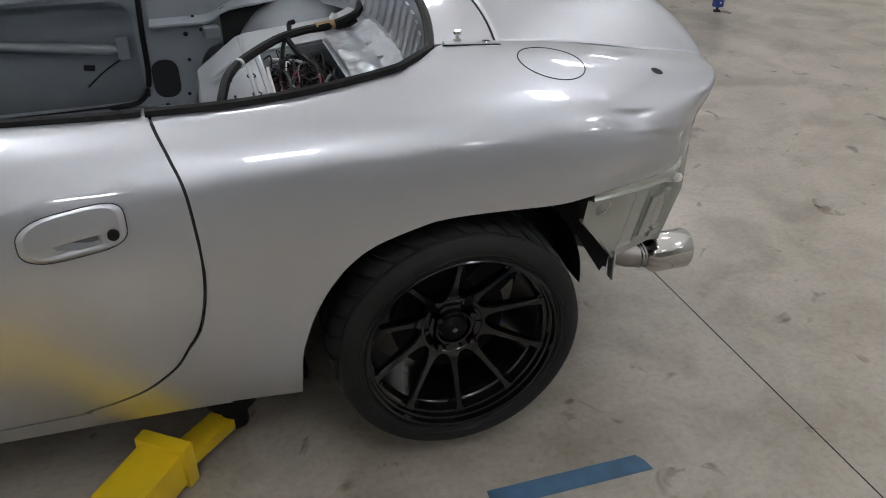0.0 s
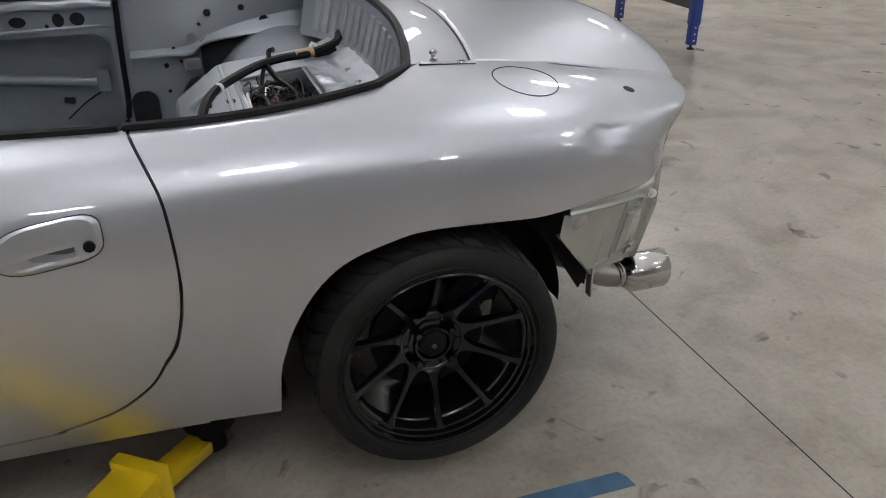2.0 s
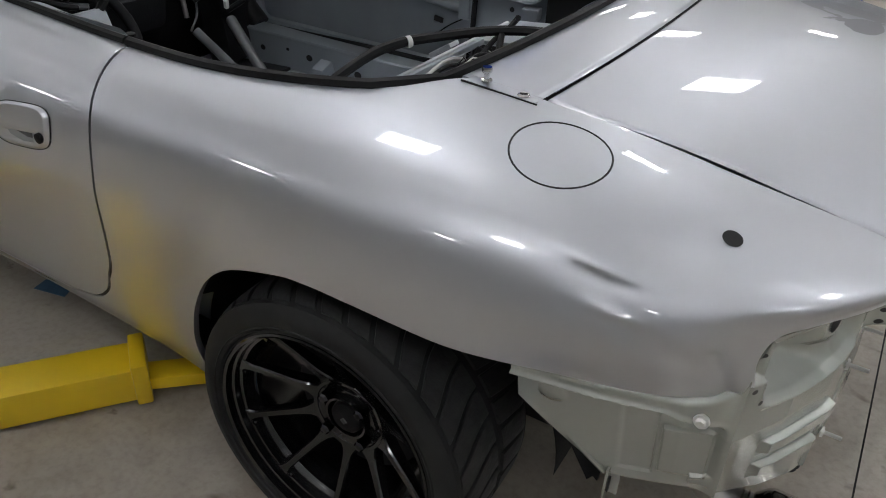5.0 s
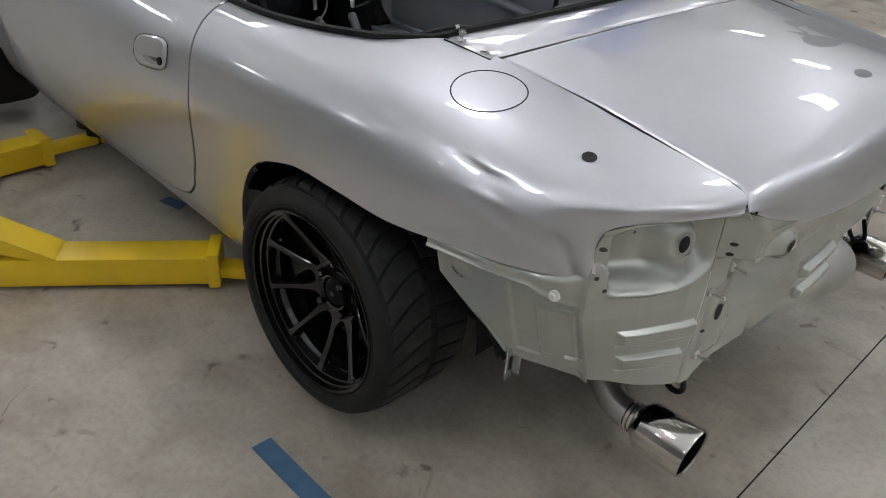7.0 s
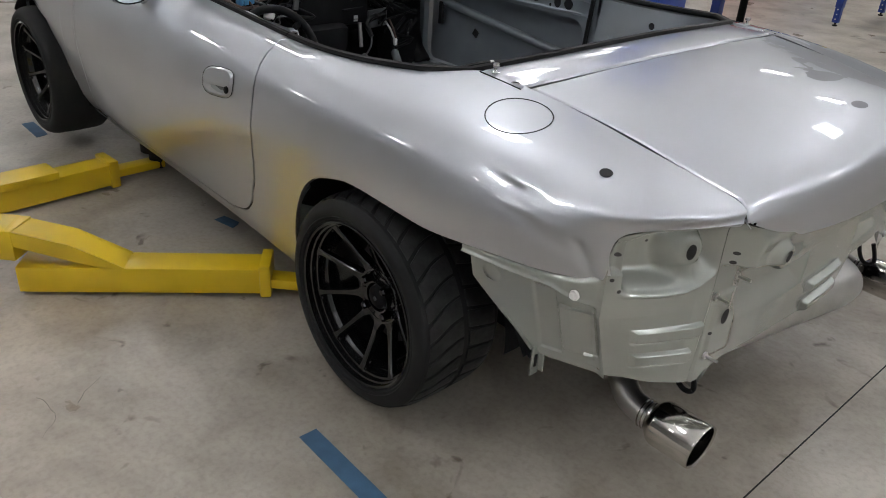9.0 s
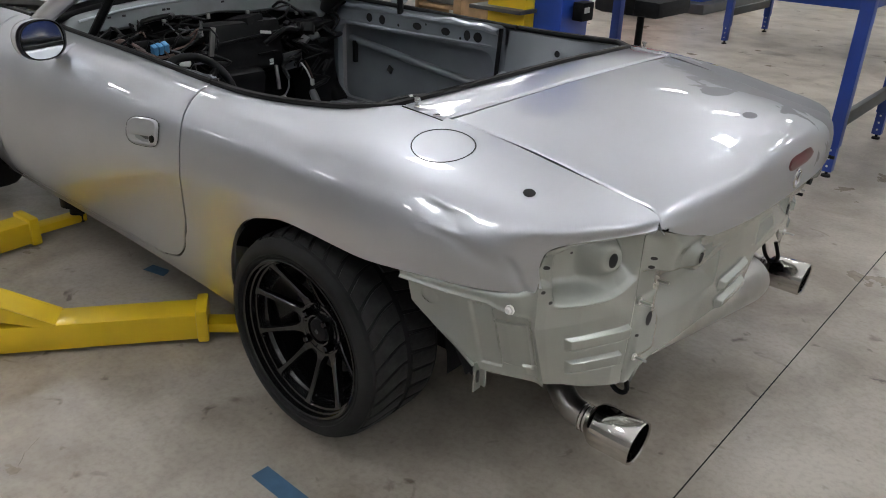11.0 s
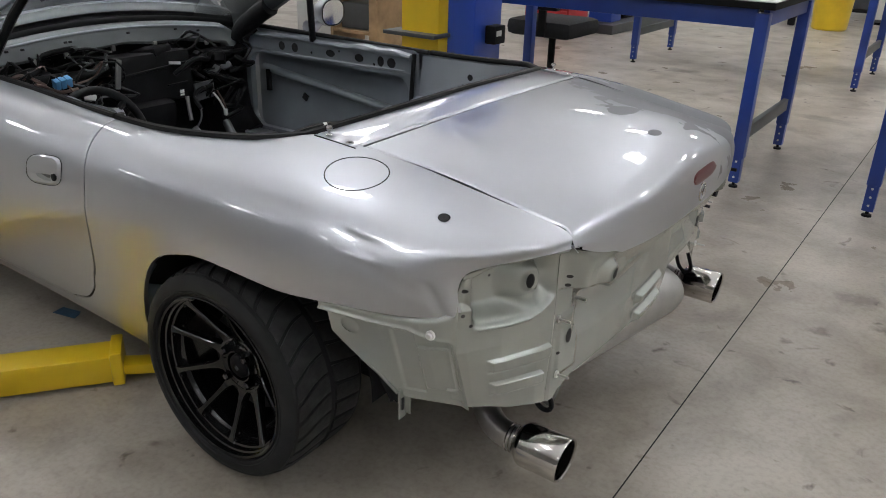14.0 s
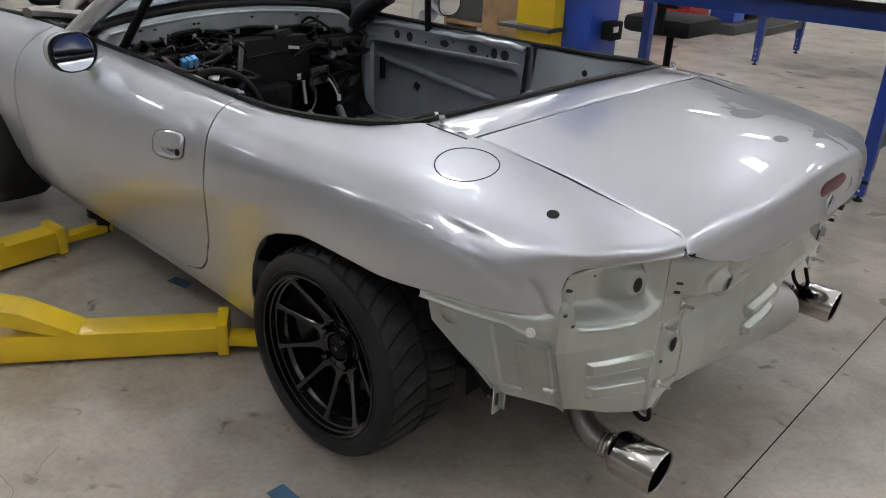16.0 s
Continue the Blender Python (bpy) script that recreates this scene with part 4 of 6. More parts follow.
# ---- wheels ----
def wheel(cx, sd, name_label):
    lip_y, cz = 0.861, 0.299
    s = sd
    prof = [(0.204, 0), (0.2085, -0.003), (0.2115, 0.002), (0.226, 0.0065), (0.243, 0.003), (0.2535, -0.007), (0.260, -0.020), (0.2635, -0.040), (0.265, -0.11), (0.2635, -0.190), (0.260, -0.210), (0.252, -0.222), (0.235, -0.228), (0.205, -0.220), (0.195, -0.215)]
    blocks = sd < 0 and cx == 0
    if blocks:
        prof = [(r - (0.0055 if -0.205 < a < -0.012 else 0), a) for r, a in prof]
    g = Geo().lathe([(r, s * (lip_y + a)) for r, a in prof], (cx, 0, cz), "y", 96)
    w = part("wheel", Geo().lathe([(r, s * (lip_y + a)) for r, a in ((0.2045, -0.002), (0.205, 0.002), (0.202, 0.004), (0.1975, 0.001), (0.1965, -0.012), (0.1925, -0.014), (0.1915, -0.026), (0.187, -0.028), (0.1855, -0.05), (0.181, -0.055), (0.178, -0.16), (0.19, -0.21))], (cx, 0, cz), "y", 96), BLACK, car, "satin black ten-spoke alloy wheel")
    ty = part("tyre", g, TYRE, w, "black semi-slick tyre")
    # tread blocks between the cuts
    n = 34
    for a0, d0, a1, d1, bow, gap in ((-0.016, 0.0, -0.106, 0.15, 0.03, 0.042), (-0.124, 0.02, -0.208, -0.05, 0.0, 0.036)) if blocks else ():
        grid = []
        for k in span(0, 1, 9):
            aa = a0 + (a1 - a0) * k
            mid = d0 + (d1 - d0) * k + bow * math.sin(math.pi * k)
            rr = float(np.interp(-aa, [0.0, 0.016, 0.026, 0.045, 0.11, 0.19, 0.21], [0.247, 0.2565, 0.2605, 0.2637, 0.265, 0.2635, 0.259]))
            hw = math.pi / n - gap * (0.5 - 0.22 * k)
            row = [(mid - hw, rr - 0.008), (mid - hw, rr - 0.0008)] + [(mid + hw * w, rr) for w in (-0.94, -0.4, 0.2, 0.94)] + [(mid + hw, rr - 0.0008), (mid + hw, rr - 0.008)]
            if k in (0.0, 1.0):
                cap = [(q, rr - 0.008) for q, _ in row]
                pair = [cap, row] if k == 0.0 else [row, cap]
            else:
                pair = [row]
            grid += [[(r * math.cos(q), s * (lip_y + aa), r * math.sin(q)) for q, r in one] for one in pair]
        shared = Geo().grid(grid).mesh("tread_block", 35)
        shared.materials.append(TREAD)
        for i in range(n):
            tb = new("tread_block", shared)
            tb.parent = ty
            tb.location = (cx, 0, cz)
            tb.rotation_euler = (0, 2 * math.pi * i / n, 0)
    if not blocks:
        gr = Geo().lathe([(0.2653, s * (lip_y - 0.112)), (0.2656, s * (lip_y - 0.118)), (0.2653, s * (lip_y - 0.124))], (cx, 0, cz), "y", 96)
        part("tread_groove", gr, GAP, ty)
    sp1 = Geo().lathe([(0.2165, s * (lip_y + 0.0040)), (0.218, s * (lip_y + 0.0065)), (0.2195, s * (lip_y + 0.0050))], (cx, 0, cz), "y", 96)
    part("bead_ring", sp1, TYRE, ty)
    # spokes
    path = [(0.050, -0.079), (0.064, -0.0755), (0.070, -0.074), (0.076, -0.072), (0.082, -0.070), (0.088, -0.067), (0.095, -0.064), (0.105, -0.060), (0.12, -0.054), (0.15, -0.042), (0.174, -0.031), (0.184, -0.027), (0.1915, -0.024)]
    rows = []
    for r, a in path:
        hw = float(np.interp(r, [0.05, 0.064, 0.070, 0.076, 0.082, 0.088, 0.095, 0.105, 0.12, 0.15, 0.174, 0.184, 0.1915], [0.0165, 0.0203, 0.0175, 0.0138, 0.0112, 0.0096, 0.0084, 0.0077, 0.0072, 0.0069, 0.0072, 0.0095, 0.015]))
        dp = float(np.interp(r, [0.05, 0.13, 0.2], [0.030, 0.022, 0.014]))
        rows.append([(-hw * 0.8, r, a - dp), (-hw, r, a - 0.0035), (-hw + 0.0022, r, a), (hw - 0.0022, r, a), (hw, r, a - 0.0035), (hw * 0.8, r, a - dp)])
    for i in range(10):
        q = 2 * math.pi * i / 10 + math.pi / 2 + (0.0)
        c, sn = math.cos(q), math.sin(q)
        sg = Geo().grid([[(cx + r * c - t * sn, s * (lip_y + a), cz + r * sn + t * c) for t, r, a in row] for row in rows], close_v=True)
        part("spoke", sg, BLACK, w, smooth=35)
        part("spoke_end", Geo().lathe([(0.0, s * 0.004), (0.0035, s * 0.004), (0.0055, 0.0), (0.0055, -s * 0.010)], (cx + 0.1845 * math.cos(q + 0.085), s * (lip_y - 0.030), cz + 0.1845 * math.sin(q + 0.085)), "y", 10), BLACK, w)
    hub = [(0.0, -0.082), (0.034, -0.082), (0.0365, -0.068), (0.0405, -0.067), (0.043, -0.079), (0.058, -0.082), (0.064, -0.0745), (0.070, -0.0735), (0.074, -0.078), (0.076, -0.13)]
    part("hub", Geo().lathe([(r, s * (lip_y + a)) for r, a in hub], (cx, 0, cz), "y", 48), BLACK, w)
    cap = [(0.0, -0.064), (0.024, -0.065), (0.029, -0.069), (0.031, -0.08)]
    part("centre_cap", Geo().lathe([(r, s * (lip_y + a)) for r, a in cap], (cx, 0, cz), "y", 32), DARK, w)
    part("cap_mark", Geo().box((cx, s * (lip_y - 0.0635), cz - 0.002), (0.010, 0.003, 0.009), pose(0, 0, 0, 0, 45, 0), 0.001), GREY, w)
    for i in range(4):
        q = 2 * math.pi * i / 4 + math.pi / 4
        p = (cx + 0.050 * math.cos(q), 0, cz + 0.050 * math.sin(q))
        part("lug_nut", Geo().lathe([(0, s * (lip_y - 0.052)), (0.007, s * (lip_y - 0.053)), (0.010, s * (lip_y - 0.057)), (0.010, s * (lip_y - 0.085))], p, "y", 6), DARK_CHROME, w, smooth=30)
    part("brake_disc", Geo().lathe([(0.03, s * 0.755), (0.125, s * 0.755), (0.125, s * 0.735), (0.03, s * 0.735)], (cx, 0, cz), "y", 48), DARK, w)
    part("caliper", Geo().box((cx + 0.09, s * 0.745, cz + 0.10), (0.09, 0.06, 0.08), pose(0, 0, 0, 0, 45, 0), 0.012), DARK, w)
    return w


for cx in (0.0, -2.265):
    for sd in (-1, 1):
        wheel(cx, sd, "")


# ---- exhaust ----
def exhaust_tip(cy, bend):
    cz = 0.205
    tip = Geo()
    rings = []
    for x, r, slant in ((0.615, 0.034, 0), (0.622, 0.040, 0), (0.632, 0.049, 0), (0.640, 0.052, 0), (0.732, 0.053, 0.004), (0.736, 0.051, 0.004), (0.733, 0.047, 0.004), (0.66, 0.045, 0)):
        rings.append([(x + slant * math.sin(q), cy + r * math.cos(q), cz + r * math.sin(q)) for q in np.linspace(0, 2 * math.pi, 40, endpoint=False)])
    t = part("exhaust_tip", tip.grid(rings, close_v=True), STEEL, car, "polished round exhaust tip with rolled edge")
    part("inner_tube", Geo().lathe([(0.043, 0.0), (0.042, -0.07), (0.0, -0.07)], (0.722, cy, cz), "x", 32), STEEL, t)
    part("pipe", Geo().tube(spline([(0.62, cy, cz), (0.585, cy, cz + 0.002), (0.55, cy - 0.004 * bend, cz + 0.012), (0.515, cy - 0.02 * bend, cz + 0.035), (0.48, cy - 0.05 * bend, cz + 0.05), (0.42, cy - 0.12 * bend, cz + 0.05)], 20), 0.031, 20), STEEL_DULL, t)
    for x in (0.597, 0.606, 0.615):
        part("weld_band", Geo().lathe([(0.031, -0.002), (0.034, 0), (0.031, 0.002)], (x, cy, cz + 0.001), "x", 32), STEEL, t)
    hy = cy - 0.065 * bend
    hk = spline([(0.60, hy, 0.335), (0.615, hy, 0.285), (0.632, hy + 0.004, 0.262), (0.650, hy + 0.006, 0.262), (0.656, hy + 0.006, 0.280), (0.640, hy + 0.004, 0.325)], 20)
    part("hanger", Geo().tube([tuple(p) for p in hk], 0.006, 8), DARK, car)


exhaust_tip(-0.520, -1)
exhaust_tip(0.560, 1)
mf = Geo()
rings = []
for y, r in ((-0.24, 0.0), (-0.24, 0.05), (-0.225, 0.075), (-0.20, 0.085), (0.26, 0.085), (0.30, 0.078), (0.325, 0.055), (0.33, 0.0)):
    rings.append([(0.585 + 0.18 * (y - 0.05) + r * 1.12 * math.cos(q), y - 0.05, 0.300 + r * 0.92 * math.sin(q)) for q in np.linspace(0, 2 * math.pi, 32, endpoint=False)])
part("muffler", mf.grid(rings, close_v=True), MUFFLER, car, "oval brushed steel rear muffler")
part("tow_hook", Geo().box((0.635, -0.430, 0.305), (0.05, 0.008, 0.085), pose(0, 0, 0, 0, 15, 0), 0.003), PRIMER, car)

# ---- sports car: cockpit ----
def oval(x, y, z, rx, rz, axis="y", n=18):
    """A dark hole on an upright plate."""
    if axis == "y":
        pts = [(x, y, z)] + [(x + rx * math.cos(q), y, z + rz * math.sin(q)) for q in np.linspace(0, 2 * math.pi, n, endpoint=False)]
    elif axis == "x":
        pts = [(x, y, z)] + [(x, y + rx * math.cos(q), z + rz * math.sin(q)) for q in np.linspace(0, 2 * math.pi, n, endpoint=False)]
    else:
        pts = [(x, y, z)] + [(x + rx * math.cos(q), y + rz * math.sin(q), z) for q in np.linspace(0, 2 * math.pi, n, endpoint=False)]
    return Geo().add(pts, [(0, 1 + i, 1 + (i + 1) % n) for i in range(n)])


def rounded(x0, x1, z0, z1, r, n=6):
    out = []
    for cx, cz, q0 in ((x1 - r, z1 - r, 0), (x0 + r, z1 - r, 90), (x0 + r, z0 + r, 180), (x1 - r, z0 + r, 270)):
        out += [(cx + r * math.cos(radians(q0 + 90 * k / n)), cz + r * math.sin(radians(q0 + 90 * k / n))) for k in range(n + 1)]
    return out


def frame_plate(outer, inner, y0, y1):
    """A plate with an opening: outlines with equal numbers of points."""
    g = Geo()
    n = len(outer)
    v = [(x, y0, z) for x, z in outer] + [(x, y0, z) for x, z in inner] + [(x, y1, z) for x, z in inner]
    f = [(i, (i + 1) % n, (i + 1) % n + n, i + n) for i in range(n)] + [(i + n, (i + 1) % n + n, (i + 1) % n + 2 * n, i + 2 * n) for i in range(n)]
    return g.add(v, f)


for sd in (-1, 1):
    d = doors[sd]
    op = rounded(-1.53, -0.607, 0.350, 0.690, 0.06)
    ou = rounded(-1.62, -0.555, 0.30, 0.800, 0.03)
    ip = part("inner_panel", frame_plate(ou, op, sd * 0.655, sd * 0.685), JAMB, d, "grey stripped inner door panel")
    part("cavity", Geo().prism(rounded(-1.57, -0.58, 0.32, 0.71, 0.05), sd * 0.745, sd * 0.750), CAVITY, d)
    part("impact_bar", Geo().tube([(-1.50, sd * 0.715, 0.615), (-0.66, sd * 0.715, 0.520)], 0.017, 10), CAVITY, d)
    part("bar_end", Geo().box((-0.655, sd * 0.71, 0.525), (0.04, 0.03, 0.07), None, 0.006), JAMB, d)
    # pressed rail along the door top
    rows = []
    for x in span(-1.545, -0.585, 90):
        wave = 0.004 * math.sin(14 * x) + 0.003 * math.sin(37 * x + 1.0)
        step = 0.006 * smooth((x + 1.02) / 0.01)
        rows.append([(x, sd * (0.6535 - o), z + (wave if z > 0.765 else 0.3 * wave)) for o, z in ((0.0, 0.708), (0.004, 0.712), (0.004, 0.762), (0.007, 0.766), (0.016 + step + wave, 0.772), (0.020 + step, 0.780), (0.017 + step, 0.788), (0.004, 0.793))])
    part("top_rail", Geo().grid(rows), JAMB, d, "crumpled grey door-top rail")
    part("lower_rail", Geo().tube(spline([(-1.45, sd * 0.655, 0.700), (-1.05, sd * 0.652, 0.705), (-0.62, sd * 0.655, 0.715)], 16), 0.007, 8), JAMB, d)
    for x, rx, rz in ((-1.31, 0.019, 0.019), (-1.23, 0.019, 0.020), (-1.02, 0.026, 0.015), (-0.86, 0.024, 0.016), (-0.745, 0.017, 0.021), (-0.69, 0.022, 0.020)):
        part("rail_hole", oval(x, sd * 0.6488, 0.738, rx, rz), GAP, d)
    for x, z, r in ((-1.13, 0.728, 0.006), (-0.97, 0.752, 0.005), (-0.78, 0.722, 0.006)):
        part("rail_hole", oval(x, sd * 0.6488, z, r, r, n=10), GAP, d)
    part("cavity_slot", Geo().box((-0.775, sd * 0.742, 0.46), (0.034, 0.008, 0.018), pose(0, 0, 0, 0, 8, 0), 0.002), GAP, d)
    part("cavity_slot", Geo().box((-1.27, sd * 0.742, 0.50), (0.03, 0.008, 0.03), pose(0, 0, 0, 0, 30, 0), 0.002), GAP, d)
    part("latch_cable", Geo().tube([tuple(p) for p in spline([(-0.64, sd * 0.725, 0.50), (-0.72, sd * 0.728, 0.455), (-0.79, sd * 0.728, 0.40)], 10)], 0.0025, 6), DARK, d)
    part("hinge_strap", Geo().box((-1.46, sd * 0.70, 0.56), (0.02, 0.02, 0.10), None, 0.004), DARK, d)

    # body side behind the door
    iq = Geo()
    rows = []
    for x in span(-0.555, 0.06, 22):
        top = float(surf(u_of(max(min(x, 0.05), -0.55)), 1.0)[2]) - 0.012
        ytop = abs(float(surf(u_of(max(min(x, 0.05), -0.55)), 1.0)[1])) - 0.012
        low = float(np.interp(x, [-0.555, -0.46, -0.40, -0.10, 0.06], [0.30, 0.32, 0.52, 0.60, 0.66]))
        rows.append([(x, sd * (ytop + (0.645 - ytop) * min((1 - w) * 2.2, 1) - (0.025 * max(0, 0.5 - w))), low + (top - low) * w) for w in span(0, 1, 14)])
    q = part("inner_quarter", iq.grid(rows), JAMB, car, "grey inner body side with punched holes")
    for x, z, rx in ((-0.30, 0.735, 0.012), (-0.33, 0.70, 0.006), (-0.19, 0.745, 0.010), (-0.42, 0.63, 0.005), (-0.12, 0.70, 0.016), (-0.36, 0.66, 0.014)):
        part("punched_hole", oval(x, sd * 0.632, z, rx, rx, n=14), GAP if rx != 0.014 else JAMB, q)
    # flat black plate painted in for the shade inside the belt opening
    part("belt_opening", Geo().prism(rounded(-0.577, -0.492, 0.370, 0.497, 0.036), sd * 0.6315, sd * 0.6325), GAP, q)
    for x, z, r in ((-0.452, 0.49, 0.006), (-0.47, 0.375, 0.006), (-0.60, 0.385, 0.007), (-0.545, 0.345, 0.006), (-0.45, 0.575, 0.008), (-0.40, 0.585, 0.006)):
        part("punched_hole", oval(x, sd * 0.6315, z, r, r, n=12), GAP, q)
    # curved flange over the wheel dome, with a black sheet for the shade in the opening below it
    low = spline([(-0.555, 0.611), (-0.46, 0.612), (-0.37, 0.614), (-0.317, 0.645), (-0.212, 0.660), (-0.097, 0.670), (-0.015, 0.664), (0.05, 0.632), (0.10, 0.612)], 60)
    high = spline([(-0.555, 0.628), (-0.46, 0.629), (-0.37, 0.634), (-0.300, 0.664), (-0.208, 0.692), (-0.097, 0.714), (-0.015, 0.724), (0.06, 0.713), (0.115, 0.680)], 60)
    rows = []
    for (xa, za), (xb, zb) in zip(low, high):
        rag = 0.003 * noise.noise((30 * xa, 2, sd))
        rows.append([(xb, sd * 0.644, zb), (xb * 0.8 + xa * 0.2, sd * 0.634, zb * 0.85 + za * 0.15), (xb * 0.4 + xa * 0.6, sd * 0.612, zb * 0.45 + za * 0.55), (xa, sd * 0.600, za + 0.006), (xa, sd * 0.5985, za + rag), (xa, sd * 0.602, za - 0.003 + rag)])
    part("ledge", Geo().grid(rows), JAMB, q)
    part("ledge_shade_sheet", Geo().grid([[(x, sd * 0.627, z + 0.01), (x, sd * 0.627, 0.53)] for x, z in low[20:]]), GAP, q)
    part("ledge_step", Geo().box((-0.37, sd * 0.600, 0.585), (0.05, 0.05, 0.035), pose(0, 0, 0, 0, 0, 8), 0.006), JAMB, q)
    part("wheel_dome", Geo().grid([[(-0.055 + 0.25 * math.cos(a) * math.cos(b), sd * (0.64 - 0.31 * math.sin(b)), 0.46 + 0.225 * math.sin(a) * math.cos(b)) for b in span(0, math.pi / 2, 14)] for a in span(0, math.pi, 30)]), CAVITY, car)
    # aperture seal and sill
    sl = spline([(-0.57, sd * 0.643, 0.79), (-0.582, sd * 0.640, 0.60), (-0.590, sd * 0.638, 0.44), (-0.62, sd * 0.637, 0.372), (-0.70, sd * 0.637, 0.352), (-1.0, sd * 0.637, 0.345), (-1.50, sd * 0.637, 0.335), (-1.60, sd * 0.637, 0.38), (-1.62, sd * 0.637, 0.60), (-1.60, sd * 0.64, 0.76)], 60)
    part("door_seal", Geo().tube([tuple(p) for p in sl], 0.009, 8), RUBBER, car)
    rk = part("sill_box", Geo().box((-1.05, sd * 0.605, 0.27), (1.20, 0.085, 0.145), None, 0.012), JAMB, car, "grey welded sill with punched holes")
    part("sill_lip", Geo().tube([(-1.62, sd * 0.562, 0.335), (-0.46, sd * 0.562, 0.338)], 0.006, 6), JAMB, rk)
    for x, z, r in ((-1.42, 0.275, 0.010), (-1.30, 0.292, 0.006), (-1.20, 0.28, 0.012), (-1.02, 0.285, 0.008), (-0.985, 0.265, 0.013), (-0.86, 0.275, 0.008), (-0.80, 0.288, 0.006), (-0.66, 0.272, 0.012), (-0.60, 0.29, 0.006)):
        part("sill_hole", oval(x, sd * 0.5615, z, r * 1.2, r, n=12), GAP, rk)
    part("seat_bracket", Geo().box((-1.11, sd * 0.535, 0.245), (0.05, 0.06, 0.09), pose(0, 0, 0, 20 * sd, 0, 0), 0.006), JAMB, rk)

part("cockpit_floor", Geo().box((-1.02, 0, 0.208), (1.25, 1.14, 0.02), None, 0.004), JAMB, car)
part("tunnel", Geo().prism([(-0.15, 0.21), (-0.12, 0.37), (-0.08, 0.40), (0.08, 0.40), (0.12, 0.37), (0.15, 0.21)], -1.6, -0.44, "x"), JAMB, car)
part("side_brace", Geo().tube([(-1.30, 0.30, 0.46), (-0.95, 0.14, 0.30)], 0.017, 10), GREY, car)

part("kick_panel", Geo().box((-1.55, 0.52, 0.47), (0.10, 0.22, 0.50), pose(0, 0, 0, 0, -8, 12), 0.03), DARK, car)
part("sound_mat", Geo().box((-1.33, -0.20, 0.222), (0.52, 0.68, 0.012), None, 0.005), DARK, car, "rough black sound-deadening mat")
part("sound_mat", Geo().box((-1.42, 0.36, 0.222), (0.30, 0.36, 0.012), pose(0, 0, 0, 0, -4, 0), 0.005), DARK, car)

# Rear shelf with an open hatch.
prof = [(-0.45, 0.21), (-0.438, 0.53), (-0.43, 0.545), (-0.31, 0.632), (-0.285, 0.640), (-0.02, 0.668), (0.05, 0.70), (0.095, 0.78)]
X0, X1, Y0, Y1 = -0.262, -0.086, -0.335, 0.100
sh = Geo()
ys = sorted(set(span(-0.60, 0.34, 21) + [Y0, Y1]))
fine = []
for (xa, za), (xb, zb) in zip(prof[:-1], prof[1:]):
    fine += [(xa + (xb - xa) * k / 6, za + (zb - za) * k / 6) for k in range(6)]
fine += [prof[-1]]
xs_cut = sorted(set([round(p[0], 4) for p in fine] + [X0, X1]))
pz = lambda x: float(np.interp(x, [p[0] for p in prof], [p[1] for p in prof]))
grid_x = [(-0.45, 0.21)] + [(x, pz(x)) for x in xs_cut if x > -0.4385]
for (xa, za), (xb, zb) in zip(grid_x[:-1], grid_x[1:]):
    for ya, yb in zip(ys[:-1], ys[1:]):
        if X0 - 1e-6 <= xa and xb <= X1 + 1e-6 and Y0 - 1e-6 <= ya and yb <= Y1 + 1e-6:
            continue
        sh.add([(xa, ya, za), (xb, ya, zb), (xb, yb, zb), (xa, yb, za)], [(0, 1, 2, 3)])
shelf = part("rear_shelf", sh, SHELF, car, "pale grey rear shelf with an open hatch", 25)
for c_, s_ in (((X0 - 0.010, (Y0 + Y1) / 2, pz(X0) + 0.004), (0.012, Y1 - Y0 + 0.03, 0.014)), ((X1 + 0.008, (Y0 + Y1) / 2, pz(X1) + 0.003), (0.010, Y1 - Y0 + 0.03, 0.010)),
               (((X0 + X1) / 2, Y1 + 0.008, 0.655), (X1 - X0, 0.010, 0.012))):
    part("hatch_rim", Geo().box(c_, s_, pose(0, 0, 0, 0, -6, 0), 0.003), JAMB, shelf)
for y in (-0.20, -0.06):
    part("shelf_mark", Geo().tube([(-0.30 + 0.010 * math.cos(a), y + 0.016 * math.sin(a), 0.6395) for a in span(0, 6.0, 14)], 0.0018, 6), DARK, shelf)
# Black sheet below the hatch stands in for the shade inside it.
part("hatch_shade_sheet", Geo().box(((X0 + X1) / 2, (Y0 + Y1) / 2, 0.50), (X1 - X0 + 0.06, Y1 - Y0 + 0.06, 0.01), None, 0), GAP, shelf)
for y in (-0.12, 0.02, 0.16):
    part("shelf_tab", Geo().tube([(-0.35, y - 0.012, 0.607), (-0.348, y, 0.612), (-0.35, y + 0.012, 0.607)], 0.0025, 6), DARK, shelf)
for k in range(4):
    part("shelf_rib", Geo().box((-0.022, -0.40 + 0.065 * k, 0.6725), (0.055, 0.030, 0.005), pose(0, 0, 0, 0, -7, 12), 0.002), JAMB, shelf)
rw = Geo()
rw.grid([[(seal_x(y) - 0.018 - 0.035 * w, y * (1 - 0.03 * w), 0.845 - 0.030 * (y / 0.535) ** 2 - 0.15 * w) for w in span(0, 1, 6)] for y in span(-0.56, 0.56, 50)])
rim_ob = part("rear_rim", rw, JAMB, car)
